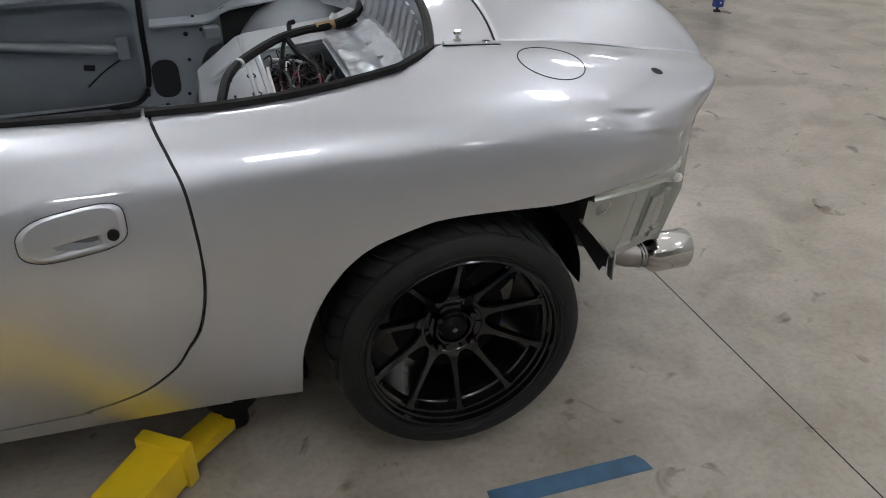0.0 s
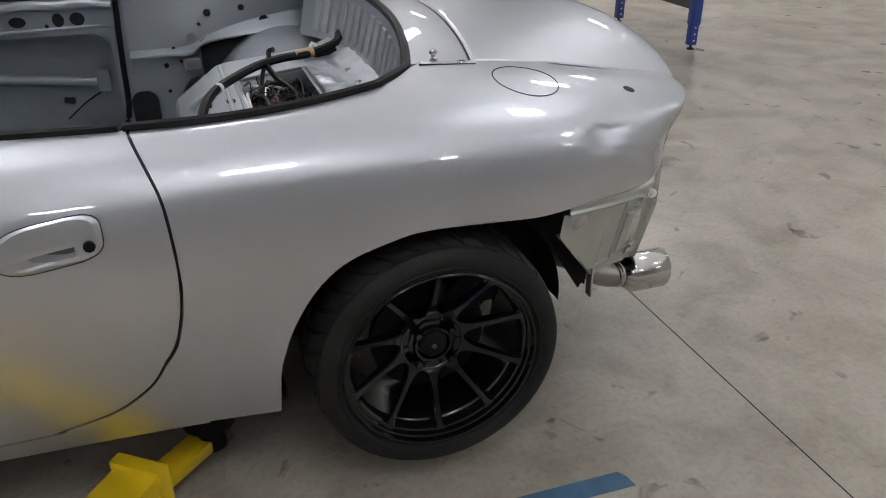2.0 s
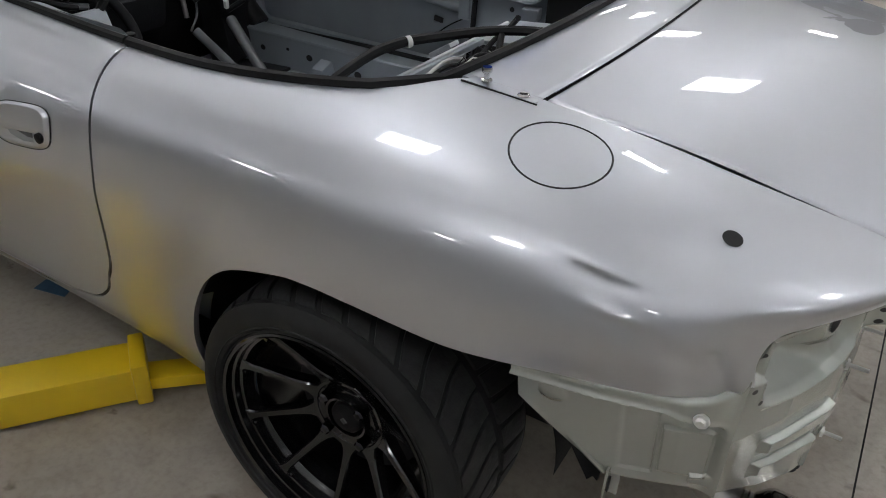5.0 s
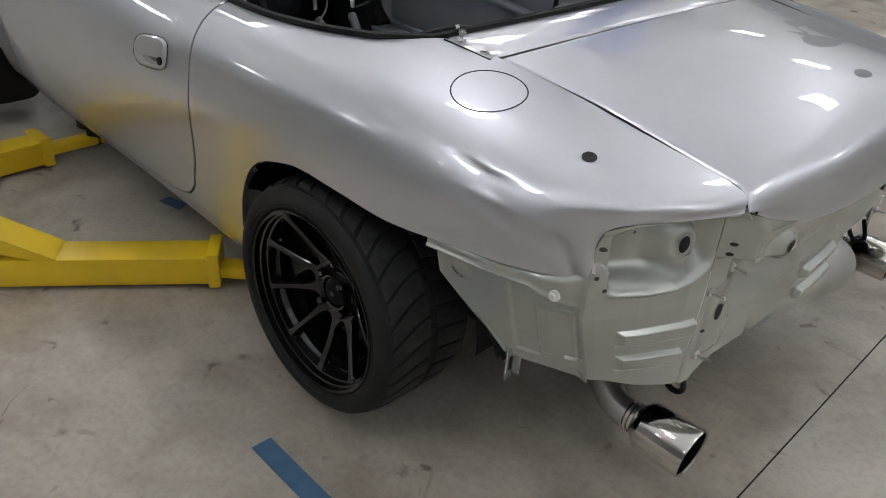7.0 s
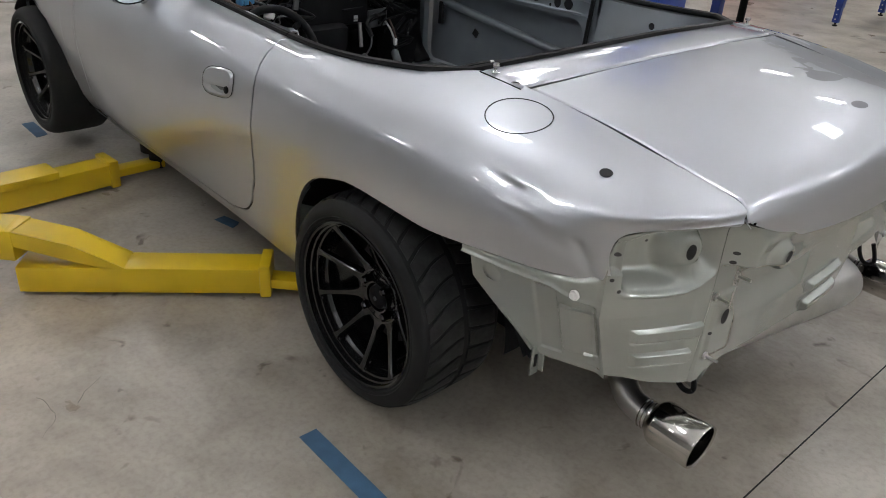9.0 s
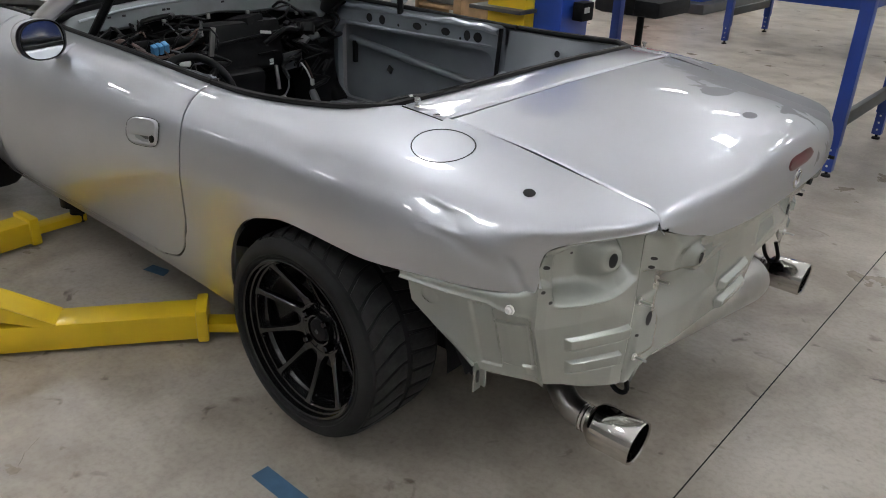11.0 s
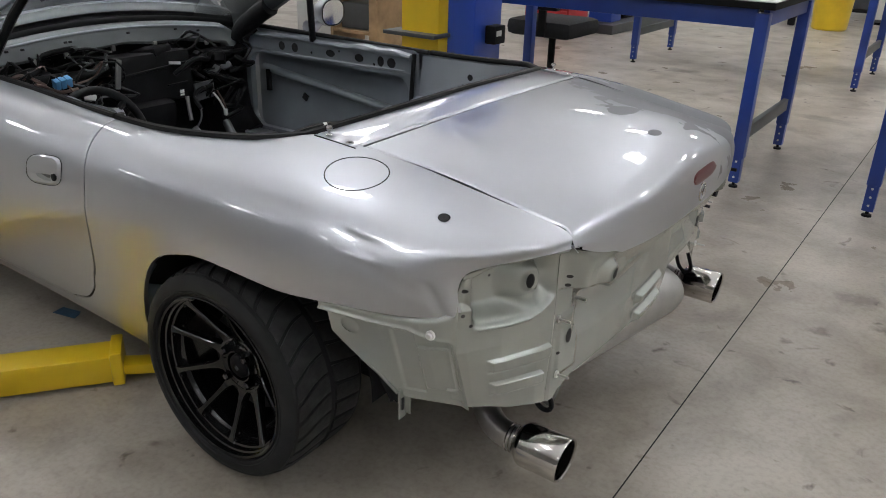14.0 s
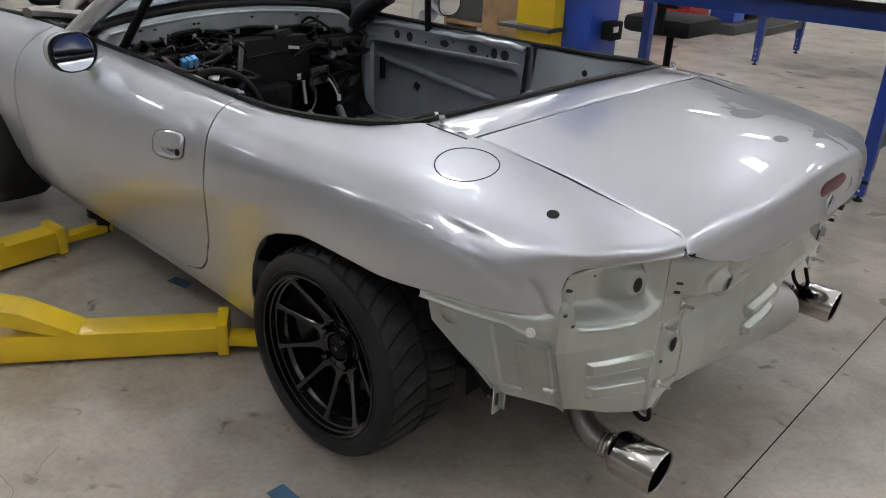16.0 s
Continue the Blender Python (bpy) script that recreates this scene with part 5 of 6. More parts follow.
for y in span(-0.40, 0.44, 13):
    pad = []
    for w in (0.14, 0.15, 0.5, 0.85, 0.86):
        lift = 0.001 if w in (0.14, 0.86) else 0.006
        pad.append([(seal_x(y + o) - 0.018 - 0.035 * w - up, (y + o) * (1 - 0.03 * w), 0.845 - 0.030 * (y / 0.535) ** 2 - 0.15 * w + 0.2 * up) for o, up in ((-0.019, 0.001), (-0.018, lift), (0.018, lift), (0.019, 0.001))])
    part("rim_rib", Geo().grid(pad), SHELF, rim_ob, smooth=25)


def wire(name, knots, r, m, parent, n=16):
    return part(name, Geo().tube([tuple(p) for p in spline(knots, n)], r, 7), m, parent)


rnd = random.Random(8)
rows = []
for x in span(-0.083, 0.058, 34):
    rows.append([(x + 0.006 * noise.noise((9 * y, 3, 0)), y, 0.688 + 0.42 * max(x - 0.005, 0) + 0.006 * noise.noise((26 * x, 17 * y, 5)) + 0.003 * abs(noise.noise((55 * x, 40 * y, 1)))) for y in span(-0.40, 0.13, 84)])
part("bent_plate", Geo().grid(rows), JAMB, shelf, "creased bare metal plate")
for y in (-0.30, -0.17, -0.05):
    part("plate_bolt", Geo().lathe([(0, 0.010), (0.007, 0.010), (0.009, 0.004), (0.013, 0.002), (0.013, 0)], (0.010, y, 0.685), "z", 10), ZINC, shelf)
for y in (-0.42, 0.10):
    part("bracket_tab", Geo().box((-0.37, y, 0.610), (0.07, 0.045, 0.012), pose(0, 0, 0, 0, -33, 0), 0.004), SHELF, shelf)
part("shelf_fold", Geo().tube([(-0.302, -0.50, 0.639), (-0.300, 0.30, 0.640)], 0.006, 8), SHELF, shelf)
harness = wire("harness", [(-0.425, -0.44, 0.56), (-0.40, -0.34, 0.63), (-0.372, -0.22, 0.675), (-0.345, -0.15, 0.690), (-0.309, -0.088, 0.695), (-0.223, 0.026, 0.700), (-0.143, 0.085, 0.702), (-0.061, 0.105, 0.705), (0.025, 0.175, 0.712), (0.055, 0.245, 0.725)], 0.0115, RUBBER, car, 30)
part("tape_band", Geo().tube([(-0.105, 0.096, 0.7035), (-0.052, 0.110, 0.7055)], 0.013, 10), WOOD, harness)
part("clip", Geo().box((-0.035, 0.20, 0.700), (0.02, 0.02, 0.02), pose(0, 0, 0, 20, 30, 10), 0.004), WIRE_WHITE, harness)
part("cable_tie", Geo().tube([(-0.331, -0.127, 0.692), (-0.326, -0.118, 0.693)], 0.013, 10), WIRE_WHITE, harness)
for kn, r in (([(-0.19, 0.055, 0.70), (-0.205, 0.03, 0.675), (-0.215, -0.03, 0.64), (-0.21, -0.10, 0.61)], 0.006), ([(-0.19, 0.05, 0.695), (-0.17, 0.0, 0.67), (-0.14, -0.08, 0.655), (-0.115, -0.16, 0.62)], 0.008), ([(-0.06, 0.105, 0.70), (-0.02, 0.13, 0.690), (0.02, 0.15, 0.70)], 0.006), ([(-0.18, 0.062, 0.705), (-0.175, 0.09, 0.722), (-0.165, 0.075, 0.730)], 0.007)):
    wire("branch", kn, r, RUBBER, harness, 12)
rnd = random.Random(4)
for k in range(120):
    a = (X0 + rnd.random() * (X1 - X0), Y0 + rnd.random() * (Y1 - Y0), 0.575 + 0.065 * rnd.random())
    b = (X0 + rnd.random() * (X1 - X0), Y0 + rnd.random() * (Y1 - Y0), 0.575 + 0.065 * rnd.random())
    mid = ((a[0] + b[0]) / 2 + rnd.uniform(-.03, .03), (a[1] + b[1]) / 2 + rnd.uniform(-.03, .03), 0.62 + 0.05 * rnd.random())
    wire("loose_wire", [a, mid, b], rnd.choice((0.0012, 0.0016, 0.002, 0.003, 0.0045)), rnd.choice((RUBBER, DARK, DARK, GREY, RUBBER, DARK, RUBBER, RUBBER, LOOM_RED, DARK, WIRE_WHITE, RUBBER)), shelf, 9)
for k in range(24):
    p = (X0 + 0.02 + rnd.random() * (X1 - X0 - 0.04), Y0 + 0.02 + rnd.random() * (Y1 - Y0 - 0.04), 0.575 + 0.04 * rnd.random())
    part("connector", Geo().box(p, (0.022, 0.03, 0.018), pose(0, 0, 0, rnd.uniform(-40, 40), rnd.uniform(-40, 40), rnd.uniform(0, 90)), 0.004), rnd.choice((DARK, GREY, WIRE_WHITE, DARK, AMBER, DARK, STEEL_DULL)), shelf)
part("pump_flange", Geo().lathe([(0, 0.012), (0.02, 0.012), (0.022, 0.006), (0.04, 0.004), (0.042, 0)], (-0.14, -0.07, 0.605), "z", 24), RUSTY, shelf)
part("relay_box", Geo().box((-0.15, 0.045, 0.60), (0.13, 0.08, 0.06), pose(0, 0, 0, 0, 12, 8), 0.01), DARK, shelf)
part("plate_opening", oval(0.022, -0.335, 0.712, 0.032, 0.030, "z", 14), GAP, shelf)
for k in range(5):
    wire("pink_lead", [(-0.43, -0.30 + 0.01 * k, 0.50), (-0.445 - 0.006 * k, -0.33, 0.545), (-0.42, -0.36 - 0.01 * k, 0.53)], 0.003, PINK, shelf, 8)

# Scuttle, dash frame and loom.
rows = []
for y in span(-0.635, 0.635, 44):
    a = abs(y)
    drop = smooth((a - 0.53) / 0.10)
    zt = 0.855 - 0.040 * (a / 0.545) ** 2 - 0.035 * drop
    zb = 0.774 - 0.028 * (a / 0.50) ** 2 - 0.115 * drop + 0.004 * math.sin(y * 23)
    xc = -1.60 + 0.035 * (a / 0.6) ** 2
    rows.append([(xc - 0.035, y, zt + 0.004), (xc - 0.02, y, zt + 0.004), (xc, y, zt - 0.004), (xc + 0.010, y, zt - 0.020), (xc + 0.012, y, (zt + zb) / 2), (xc + 0.016, y, zb + 0.010), (xc + 0.008, y, zb), (xc - 0.03, y, zb - 0.006)])
cowl = part("scuttle", Geo().grid(rows), SCUTTLE, car, "grey scuttle panel under the windscreen")
part("scuttle_seal", Geo().tube([(-1.645 + 0.035 * (y / 0.6) ** 2, y, 0.868 - 0.042 * (y / 0.545) ** 2) for y in span(-0.63, 0.63, 24)], 0.024, 10), RUBBER, cowl)
part("scuttle_bead", Geo().tube([(-1.588 + 0.035 * (y / 0.6) ** 2, y, 0.843 - 0.040 * (y / 0.545) ** 2) for y in span(-0.54, 0.54, 24)], 0.005, 6), JAMB, cowl)
for sd in (-1, 1):
    part("scuttle_leg", Geo().box((-1.575, sd * 0.605, 0.655), (0.03, 0.035, 0.16), pose(0, 0, 0, -6 * sd, 0, 0), 0.008), SCUTTLE, cowl)
for y, z in ((-0.42, 0.805), (-0.36, 0.805), (-0.19, 0.812), (-0.17, 0.812), (0.08, 0.82), (0.30, 0.815), (0.41, 0.80)):
    part("scuttle_slot", Geo().box((-1.587 + 0.035 * (y / 0.6) ** 2, y, z), (0.004, 0.014, 0.008), None, 0.002), GAP, cowl)
for y in (-0.33, -0.20, 0.0, 0.19, 0.44):
    part("scuttle_tab", Geo().box((-1.578 + 0.035 * (y / 0.6) ** 2, y, 0.770 - 0.028 * (y / 0.5) ** 2), (0.010, 0.016, 0.022), None, 0.003), ZINC, cowl)
part("bulkhead", Geo().box((-1.70, 0, 0.48), (0.03, 1.26, 0.66), None, 0.01), DARK, car)
part("heater_box", Geo().box((-1.545, 0.10, 0.645), (0.18, 0.35, 0.20), pose(0, 0, 0, 0, -6, 0), 0.022), DARK, car, "black plastic heater box")
part("heater_lip", Geo().box((-1.458, 0.10, 0.690), (0.025, 0.36, 0.010), pose(0, 0, 0, 4, -6, 0), 0.003), DARK, car)
part("heater_rib", Geo().box((-1.452, 0.19, 0.62), (0.014, 0.10, 0.006), pose(0, 0, 0, 2, -6, 0), 0.002), DARK, car)
part("heater_flap", Geo().box((-1.54, 0.14, 0.745), (0.14, 0.10, 0.035), pose(0, 0, 0, 6, -10, 12), 0.01), DARK, car)
part("heater_duct", Geo().box((-1.50, 0.03, 0.52), (0.18, 0.24, 0.12), pose(0, 0, 0, 0, 10, 0), 0.03), DARK, car)
part("sticker", Geo().box((-1.444, 0.18, 0.706), (0.003, 0.055, 0.012), pose(0, 0, 0, -8, -6, 0), 0.0005), WIRE_WHITE, car)
part("sticker", Geo().box((-1.449, 0.205, 0.580), (0.003, 0.020, 0.024), None, 0.0005), WIRE_WHITE, car)
part("dash_bar", Geo().tube([(-1.52, -0.60, 0.70), (-1.52, 0.60, 0.69)], 0.020, 12), DARK, car)
part("dash_strut", Geo().box((-1.40, -0.108, 0.705), (0.010, 0.022, 0.11), pose(0, 0, 0, -10, 0, 0), 0.003), STEEL_DULL, car)
part("relay_plate", Geo().box((-1.45, 0.32, 0.572), (0.012, 0.10, 0.075), pose(0, 0, 0, 4, 0, 0), 0.005), GREY, car)
part("gear_lever", Geo().tube([(-1.34, 0.155, 0.49), (-1.36, 0.160, 0.585)], 0.008, 10), STEEL_DULL, car)
col_ = part("steering_column", Geo().tube([(-1.47, -0.36, 0.45), (-1.14, -0.36, 0.565)], 0.035, 14), DARK, car)
swm = Matrix.Translation((-1.13, -0.36, 0.57)) @ pose(0, 0, 0, 0, 68, 0)
ringp = [swm @ Vector((0.155 * math.cos(q), 0.155 * math.sin(q), 0)) for q in np.linspace(0, 2 * math.pi, 48, endpoint=False)]
sw = part("steering_wheel", Geo().tube(ringp, 0.0145, 12, closed=True), DARK, car, "black three-spoke steering wheel")
part("boss", Geo().box(swm @ Vector((0, 0, -0.01)), (0.17, 0.20, 0.04), swm.to_3x3().to_4x4(), 0.018), CAVITY, sw)
for q in (0.0, 2.3, -2.3):
    part("wheel_spoke", Geo().tube([swm @ Vector((0.05 * math.cos(q), 0.05 * math.sin(q), -0.01)), swm @ Vector((0.148 * math.cos(q), 0.148 * math.sin(q), 0))], 0.012, 8), DARK, sw)
part("stalk_switch", Geo().box((-1.00, -0.42, 0.55), (0.02, 0.05, 0.03), None, 0.004), ORANGE, car)
rnd = random.Random(11)
LOOM_BROWN = mat("taped_brown_wire", (0.10, 0.06, 0.05), 0.55)
loom_m = (DARK, RUBBER, RUBBER, DARK, RUBBER, GREY, DARK, DARK, LOOM_BROWN, DARK, LOOM_BROWN, GREY)
for k in range(110):
    y = rnd.uniform(-0.56, -0.06) if k < 80 else rnd.uniform(0.28, 0.52)
    x = rnd.uniform(-1.60, -1.40)
    z = rnd.uniform(0.55, 0.75)
    kn = [(x, y, z)]
    for _ in range(3):
        kn.append((kn[-1][0] + rnd.uniform(-.05, .05), kn[-1][1] + rnd.uniform(-.10, .10), kn[-1][2] + rnd.uniform(-.06, .05)))
    wire("loom_wire", kn, rnd.choice((0.003, 0.004, 0.004, 0.006, 0.010)), rnd.choice(loom_m if k < 80 else loom_m[:5]), cowl, 10)
for k in range(40):
    p = (rnd.uniform(-1.58, -1.40), rnd.uniform(-0.56, -0.06) if k < 30 else rnd.uniform(0.30, 0.50), rnd.uniform(0.54, 0.74))
    part("dash_connector", Geo().box(p, (rnd.uniform(.02, .05), rnd.uniform(.02, .05), rnd.uniform(.015, .04)), pose(0, 0, 0, rnd.uniform(-40, 40), rnd.uniform(-40, 40), rnd.uniform(0, 90)), 0.004), rnd.choice((DARK, DARK, GREY, DARK, DARK, DARK, STEEL_DULL, DARK, WIRE_WHITE) if k < 30 else (DARK, GREY)), cowl)
for k in range(3):
    part("blue_connector", Geo().box((-1.40 + 0.004 * k, -0.352 + 0.020 * k, 0.705 + 0.003 * k), (0.03, 0.018, 0.035), pose(0, 0, 0, 10, 20, 0), 0.003), WIRE_BLUE, cowl)
for kn, m in (([(-1.42, 0.36, 0.57), (-1.40, 0.37, 0.53), (-1.40, 0.385, 0.49)], LOOM_BROWN), ([(-1.42, 0.27, 0.52), (-1.40, 0.25, 0.47), (-1.38, 0.20, 0.43)], GREY), ([(-1.43, 0.34, 0.57), (-1.41, 0.36, 0.53), (-1.40, 0.38, 0.48)], WIRE_WHITE)):
    wire("hanging_lead", kn, 0.004, m, cowl, 10)
part("white_plug", Geo().box((-1.40, 0.383, 0.474), (0.014, 0.014, 0.030), pose(0, 0, 0, 10, 10, 0), 0.003), WIRE_WHITE, cowl)
part("gear_linkage", Geo().tube([(-1.20, 0.06, 0.50), (-0.98, 0.10, 0.33)], 0.014, 10), GREY, car)

# Windscreen frame, glass, mirrors.
for sd in (-1, 1):
    pil = spline([(-1.66, sd * 0.665, 0.775), (-1.45, sd * 0.650, 0.885), (-1.15, sd * 0.615, 1.035), (-0.95, sd * 0.585, 1.125)], 16)
    part("screen_pillar", Geo().tube([tuple(p) for p in pil], 0.026 if sd < 0 else 0.044, 10, squash=1.2), SILVER if sd < 0 else PILLAR, car)
    gp = [(-1.345, -0.640, 0.735), (-1.10, -0.612, 0.985), (-1.03, -0.60, 1.05)] if sd < 0 else [(-1.11, 0.64, 0.78), (-1.10, 0.62, 0.95), (-1.09, 0.61, 1.05)]
    if sd > 0:
        part("pillar_trim", Geo().tube([tuple(p) for p in spline([(-1.48, 0.615, 0.335), (-1.55, 0.612, 0.42), (-1.572, 0.612, 0.60), (-1.535, 0.615, 0.77), (-1.44, 0.62, 0.85), (-1.34, 0.62, 0.905)], 24)], 0.042, 12), RUBBER, car)
    part("window_channel", Geo().tube(gp, 0.014, 8), DARK, doors[sd])
    for k in (3, 6, 9):
        part("pillar_hole", Geo().box(tuple(np.array(pil[k]) + np.array([0.012, -sd * 0.026, 0])), (0.010, 0.006, 0.010), None, 0.002), GAP, car)
part("screen_header", Geo().tube([(-0.955 + 0.05 * (1 - (y / 0.585) ** 2) * -1, y, 1.13 + 0.02 * (1 - (y / 0.585) ** 2)) for y in span(-0.585, 0.585, 16)], 0.024, 10), GREY, car)
rows = [[(-1.66 - 0.08 * (1 - (s / 0.64) ** 2) + w * (0.70 + 0.03 * (1 - (s / 0.64) ** 2)), s * (1 - 0.09 * w), 0.785 + 0.045 * (1 - (s / 0.64) ** 2) + w * 0.335) for w in span(0, 1, 8)] for s in span(-0.64, 0.64, 20)]
ws = part("windscreen", Geo().grid(rows), GLASS, car, "clear raked windscreen glass")
ws.visible_shadow = False


def door_mirror(sd, c):
    rows = []
    for a, r in ((0.0, 0.985), (-0.004, 1.0), (-0.02, 1.0), (-0.045, 0.93), (-0.075, 0.74), (-0.095, 0.42), (-0.10, 0.02)):
        rows.append([(c[0] + a, c[1] + 0.076 * r * math.copysign(abs(math.cos(q)) ** 0.8, math.cos(q)), c[2] + 0.061 * r * math.copysign(abs(math.sin(q)) ** 0.85, math.sin(q))) for q in np.linspace(0, 2 * math.pi, 36, endpoint=False)])
    m = part("door_mirror", Geo().grid(rows, close_v=True), SILVER, doors[sd], "silver door mirror")
    pts = [(c[0] - 0.004, c[1], c[2])] + [(c[0] - 0.003, c[1] + 0.071 * math.copysign(abs(math.cos(q)) ** 0.8, math.cos(q)), c[2] + 0.056 * math.copysign(abs(math.sin(q)) ** 0.85, math.sin(q))) for q in np.linspace(0, 2 * math.pi, 36, endpoint=False)]
    if sd < 0:
        pts = [(x + 0.012 - 0.26 * (y - c[1]) - 0.11 * (z - c[2]), y, z) for x, y, z in pts]
    else:
        pts = [(x + 0.004 + 0.05 * (z - c[2]), y, z) for x, y, z in pts]
    part("mirror_glass", Geo().add(pts, [(0, 1 + i, 1 + (i + 1) % 36) for i in range(36)]), MIRROR, m)
    part("mirror_rim", Geo().tube(pts[1:], 0.0025, 6, closed=True), DARK, m)
    part("mirror_foot", Geo().tube([(c[0] - 0.05, c[1] - sd * 0.02, c[2] - 0.03), (c[0] - 0.045, c[1] - sd * 0.075, c[2] - 0.062), (c[0] - 0.05, c[1] - sd * 0.12, c[2] - 0.058)], [0.02, 0.022, 0.03], 10), SILVER, m)


door_mirror(-1, (-1.20, -0.825, 0.825))
door_mirror(1, (-1.20, 0.868, 0.872))

# Engine bay edge.
part("bay_floor", Geo().box((-2.33, 0, 0.60), (1.05, 1.10, 0.05), None, 0.02), DARK, car)
eng = part("engine", Geo().box((-2.25, 0.02, 0.70), (0.55, 0.30, 0.16), None, 0.04), GREY, car, "partly stripped engine")
part("inlet_pipe", Geo().tube([tuple(p) for p in spline([(-2.02, -0.50, 0.80), (-2.06, -0.46, 0.855), (-2.12, -0.38, 0.865), (-2.20, -0.28, 0.82)], 16)], 0.032, 14), STEEL_DULL, eng)
part("turbo_housing", Geo().lathe([(0.0, -0.05), (0.04, -0.05), (0.06, -0.02), (0.06, 0.02), (0.035, 0.05), (0, 0.05)], (-2.13, -0.34, 0.86), "x", 24), RUSTY, eng, "rusty brown turbo housing")
for k in range(5):
    wire("bay_hose", [(-1.90 - 0.06 * k, -0.50 + 0.06 * k, 0.76), (-1.96 - 0.05 * k, -0.44 + 0.05 * k, 0.82), (-2.02, -0.36 + 0.05 * k, 0.79)], 0.010, DARK if k % 2 else STEEL_DULL, eng, 10)
part("bay_rail", Geo().tube([(-1.78, -0.60, 0.80), (-2.2, -0.585, 0.795), (-2.9, -0.53, 0.75)], 0.014, 8), RUBBER, eng)

rnd = random.Random(23)
for k in range(46):
    p = [rnd.uniform(-2.55, -1.82), rnd.uniform(-0.5, 0.5), rnd.uniform(0.70, 0.80)]
    kn = [tuple(p)]
    for _ in range(3):
        p = [p[0] + rnd.uniform(-.12, .12), p[1] + rnd.uniform(-.16, .16), min(max(p[2] + rnd.uniform(-.06, .06), 0.64), 0.83)]
        kn.append(tuple(p))
    wire("bay_hose", kn, rnd.choice((0.006, 0.010, 0.016, 0.022)), rnd.choice((DARK, STEEL_DULL, RUBBER, GREY, MUFFLER, DARK)), eng, 12)
for k in range(16):
    part("bay_part", Geo().box((rnd.uniform(-2.6, -1.85), rnd.uniform(-0.5, 0.5), rnd.uniform(0.66, 0.76)), (rnd.uniform(.06, .16), rnd.uniform(.06, .16), rnd.uniform(.05, .12)), pose(0, 0, 0, rnd.uniform(-20, 20), rnd.uniform(-20, 20), rnd.uniform(0, 90)), 0.012), rnd.choice((DARK, MUFFLER, GREY, WIRE_WHITE, STEEL_DULL, DARK)), eng)

# ---- floor tape ----
def tape(x0, y0, x1, y1, w, torn=True):
    d = Vector((x1 - x0, y1 - y0, 0)).normalized()
    n = Vector((-d.y, d.x, 0))
    a, b = Vector((x0, y0, 0.0012)), Vector((x1, y1, 0.0012))
    pts = [a + n * w / 2, a - n * w / 2, b - n * w / 2 + d * 0.006, b + n * w * 0.1 + d * 0.0, b + n * w / 2 - d * 0.012]
    g = Geo().add([(*p.xy, 0.0003) for p in pts] + [(*p.xy, 0.0014) for p in pts], [(5, 6, 7, 8, 9), (0, 1, 6, 5), (1, 2, 7, 6), (2, 3, 8, 7), (3, 4, 9, 8), (4, 0, 5, 9)])
    return tagged(part("masking_tape", g, TAPE), "strip of blue masking tape stuck to the concrete floor", "tape", "floor tape strips")


tape(0.012, -1.000, 0.372, -1.004, 0.048)
tape(-2.52, -0.857, -2.315, -0.857, 0.052)
tape(-1.15, -0.62, -1.06, -0.60, 0.045)


# ---- two-post lift ----
lift = thing("vehicle_lift", "yellow and blue two-post vehicle lift with low swing arms", "lift", at=(-1.3, 1.9, 0))


def beam(a, b, w, z0, z1):
    """A box beam on the floor plane from a to b."""
    a, b = Vector((*a, 0)), Vector((*b, 0))
    d = (b - a)
    c = (a + b) / 2
    ang = math.degrees(math.atan2(d.y, d.x))
    return Geo().box((c.x + 1.3, c.y - 1.9, (z0 + z1) / 2), (d.length, w, z1 - z0), pose(0, 0, 0, 0, 0, ang), 0.006)


ra = part("swing_arm", beam((-0.612, -0.731), (-1.045, -1.305), 0.104, 0.014, 0.098), YELLOW, lift, "yellow steel swing arm")
part("end_collar", beam((-0.606, -0.722), (-0.626, -0.749), 0.122, 0.006, 0.112), YELLOW, ra)
part("extension", beam((-0.470, -0.615), (-0.66, -0.795), 0.062, 0.030, 0.062), YELLOW, ra)
part("pad", Geo().lathe([(0, 0.185), (0.05, 0.185), (0.058, 0.175), (0.058, 0.10), (0.03, 0.09), (0.03, 0.03)], (-0.47 + 1.3, -0.63 - 1.9, 0), "z", 24), RUBBER, ra, "round black rubber pad")
sl = Geo()
for off in (-0.047, 0.047):
    dv = Vector((-0.60, -0.80, 0))
    nv = Vector((-0.80, 0.60, 0)) * off
    pts = [(-0.86, -1.06, 0.098), (-0.95, -1.18, 0.175), (-1.05, -1.31, 0.215), (-1.05, -1.31, 0.17), (-0.96, -1.19, 0.125), (-0.90, -1.11, 0.098)]
    sl.add([(p[0] + nv.x + 1.3 + s_ * 0.012 * 0.8, p[1] + nv.y - 1.9, p[2]) for s_ in (0, 1) for p in pts], [(0, 1, 2, 3, 4, 5), (11, 10, 9, 8, 7, 6)] + [(i, (i + 1) % 6, (i + 1) % 6 + 6, i + 6) for i in range(6)])
pts = [(-0.86, -1.06, 0.098), (-0.95, -1.18, 0.175), (-1.05, -1.31, 0.215)]
part("arm_gusset", sl, YELLOW, ra)
part("arm_cover", Geo().grid([[(p[0] + 1.3 + o * -0.80, p[1] - 1.9 + o * 0.60, p[2] + 0.002) for o in (-0.05, 0.05)] for p in pts]), YELLOW, ra)
part("upper_arm", beam((-1.03, -1.29), (-1.50, -1.72), 0.11, 0.12, 0.215), YELLOW, lift)
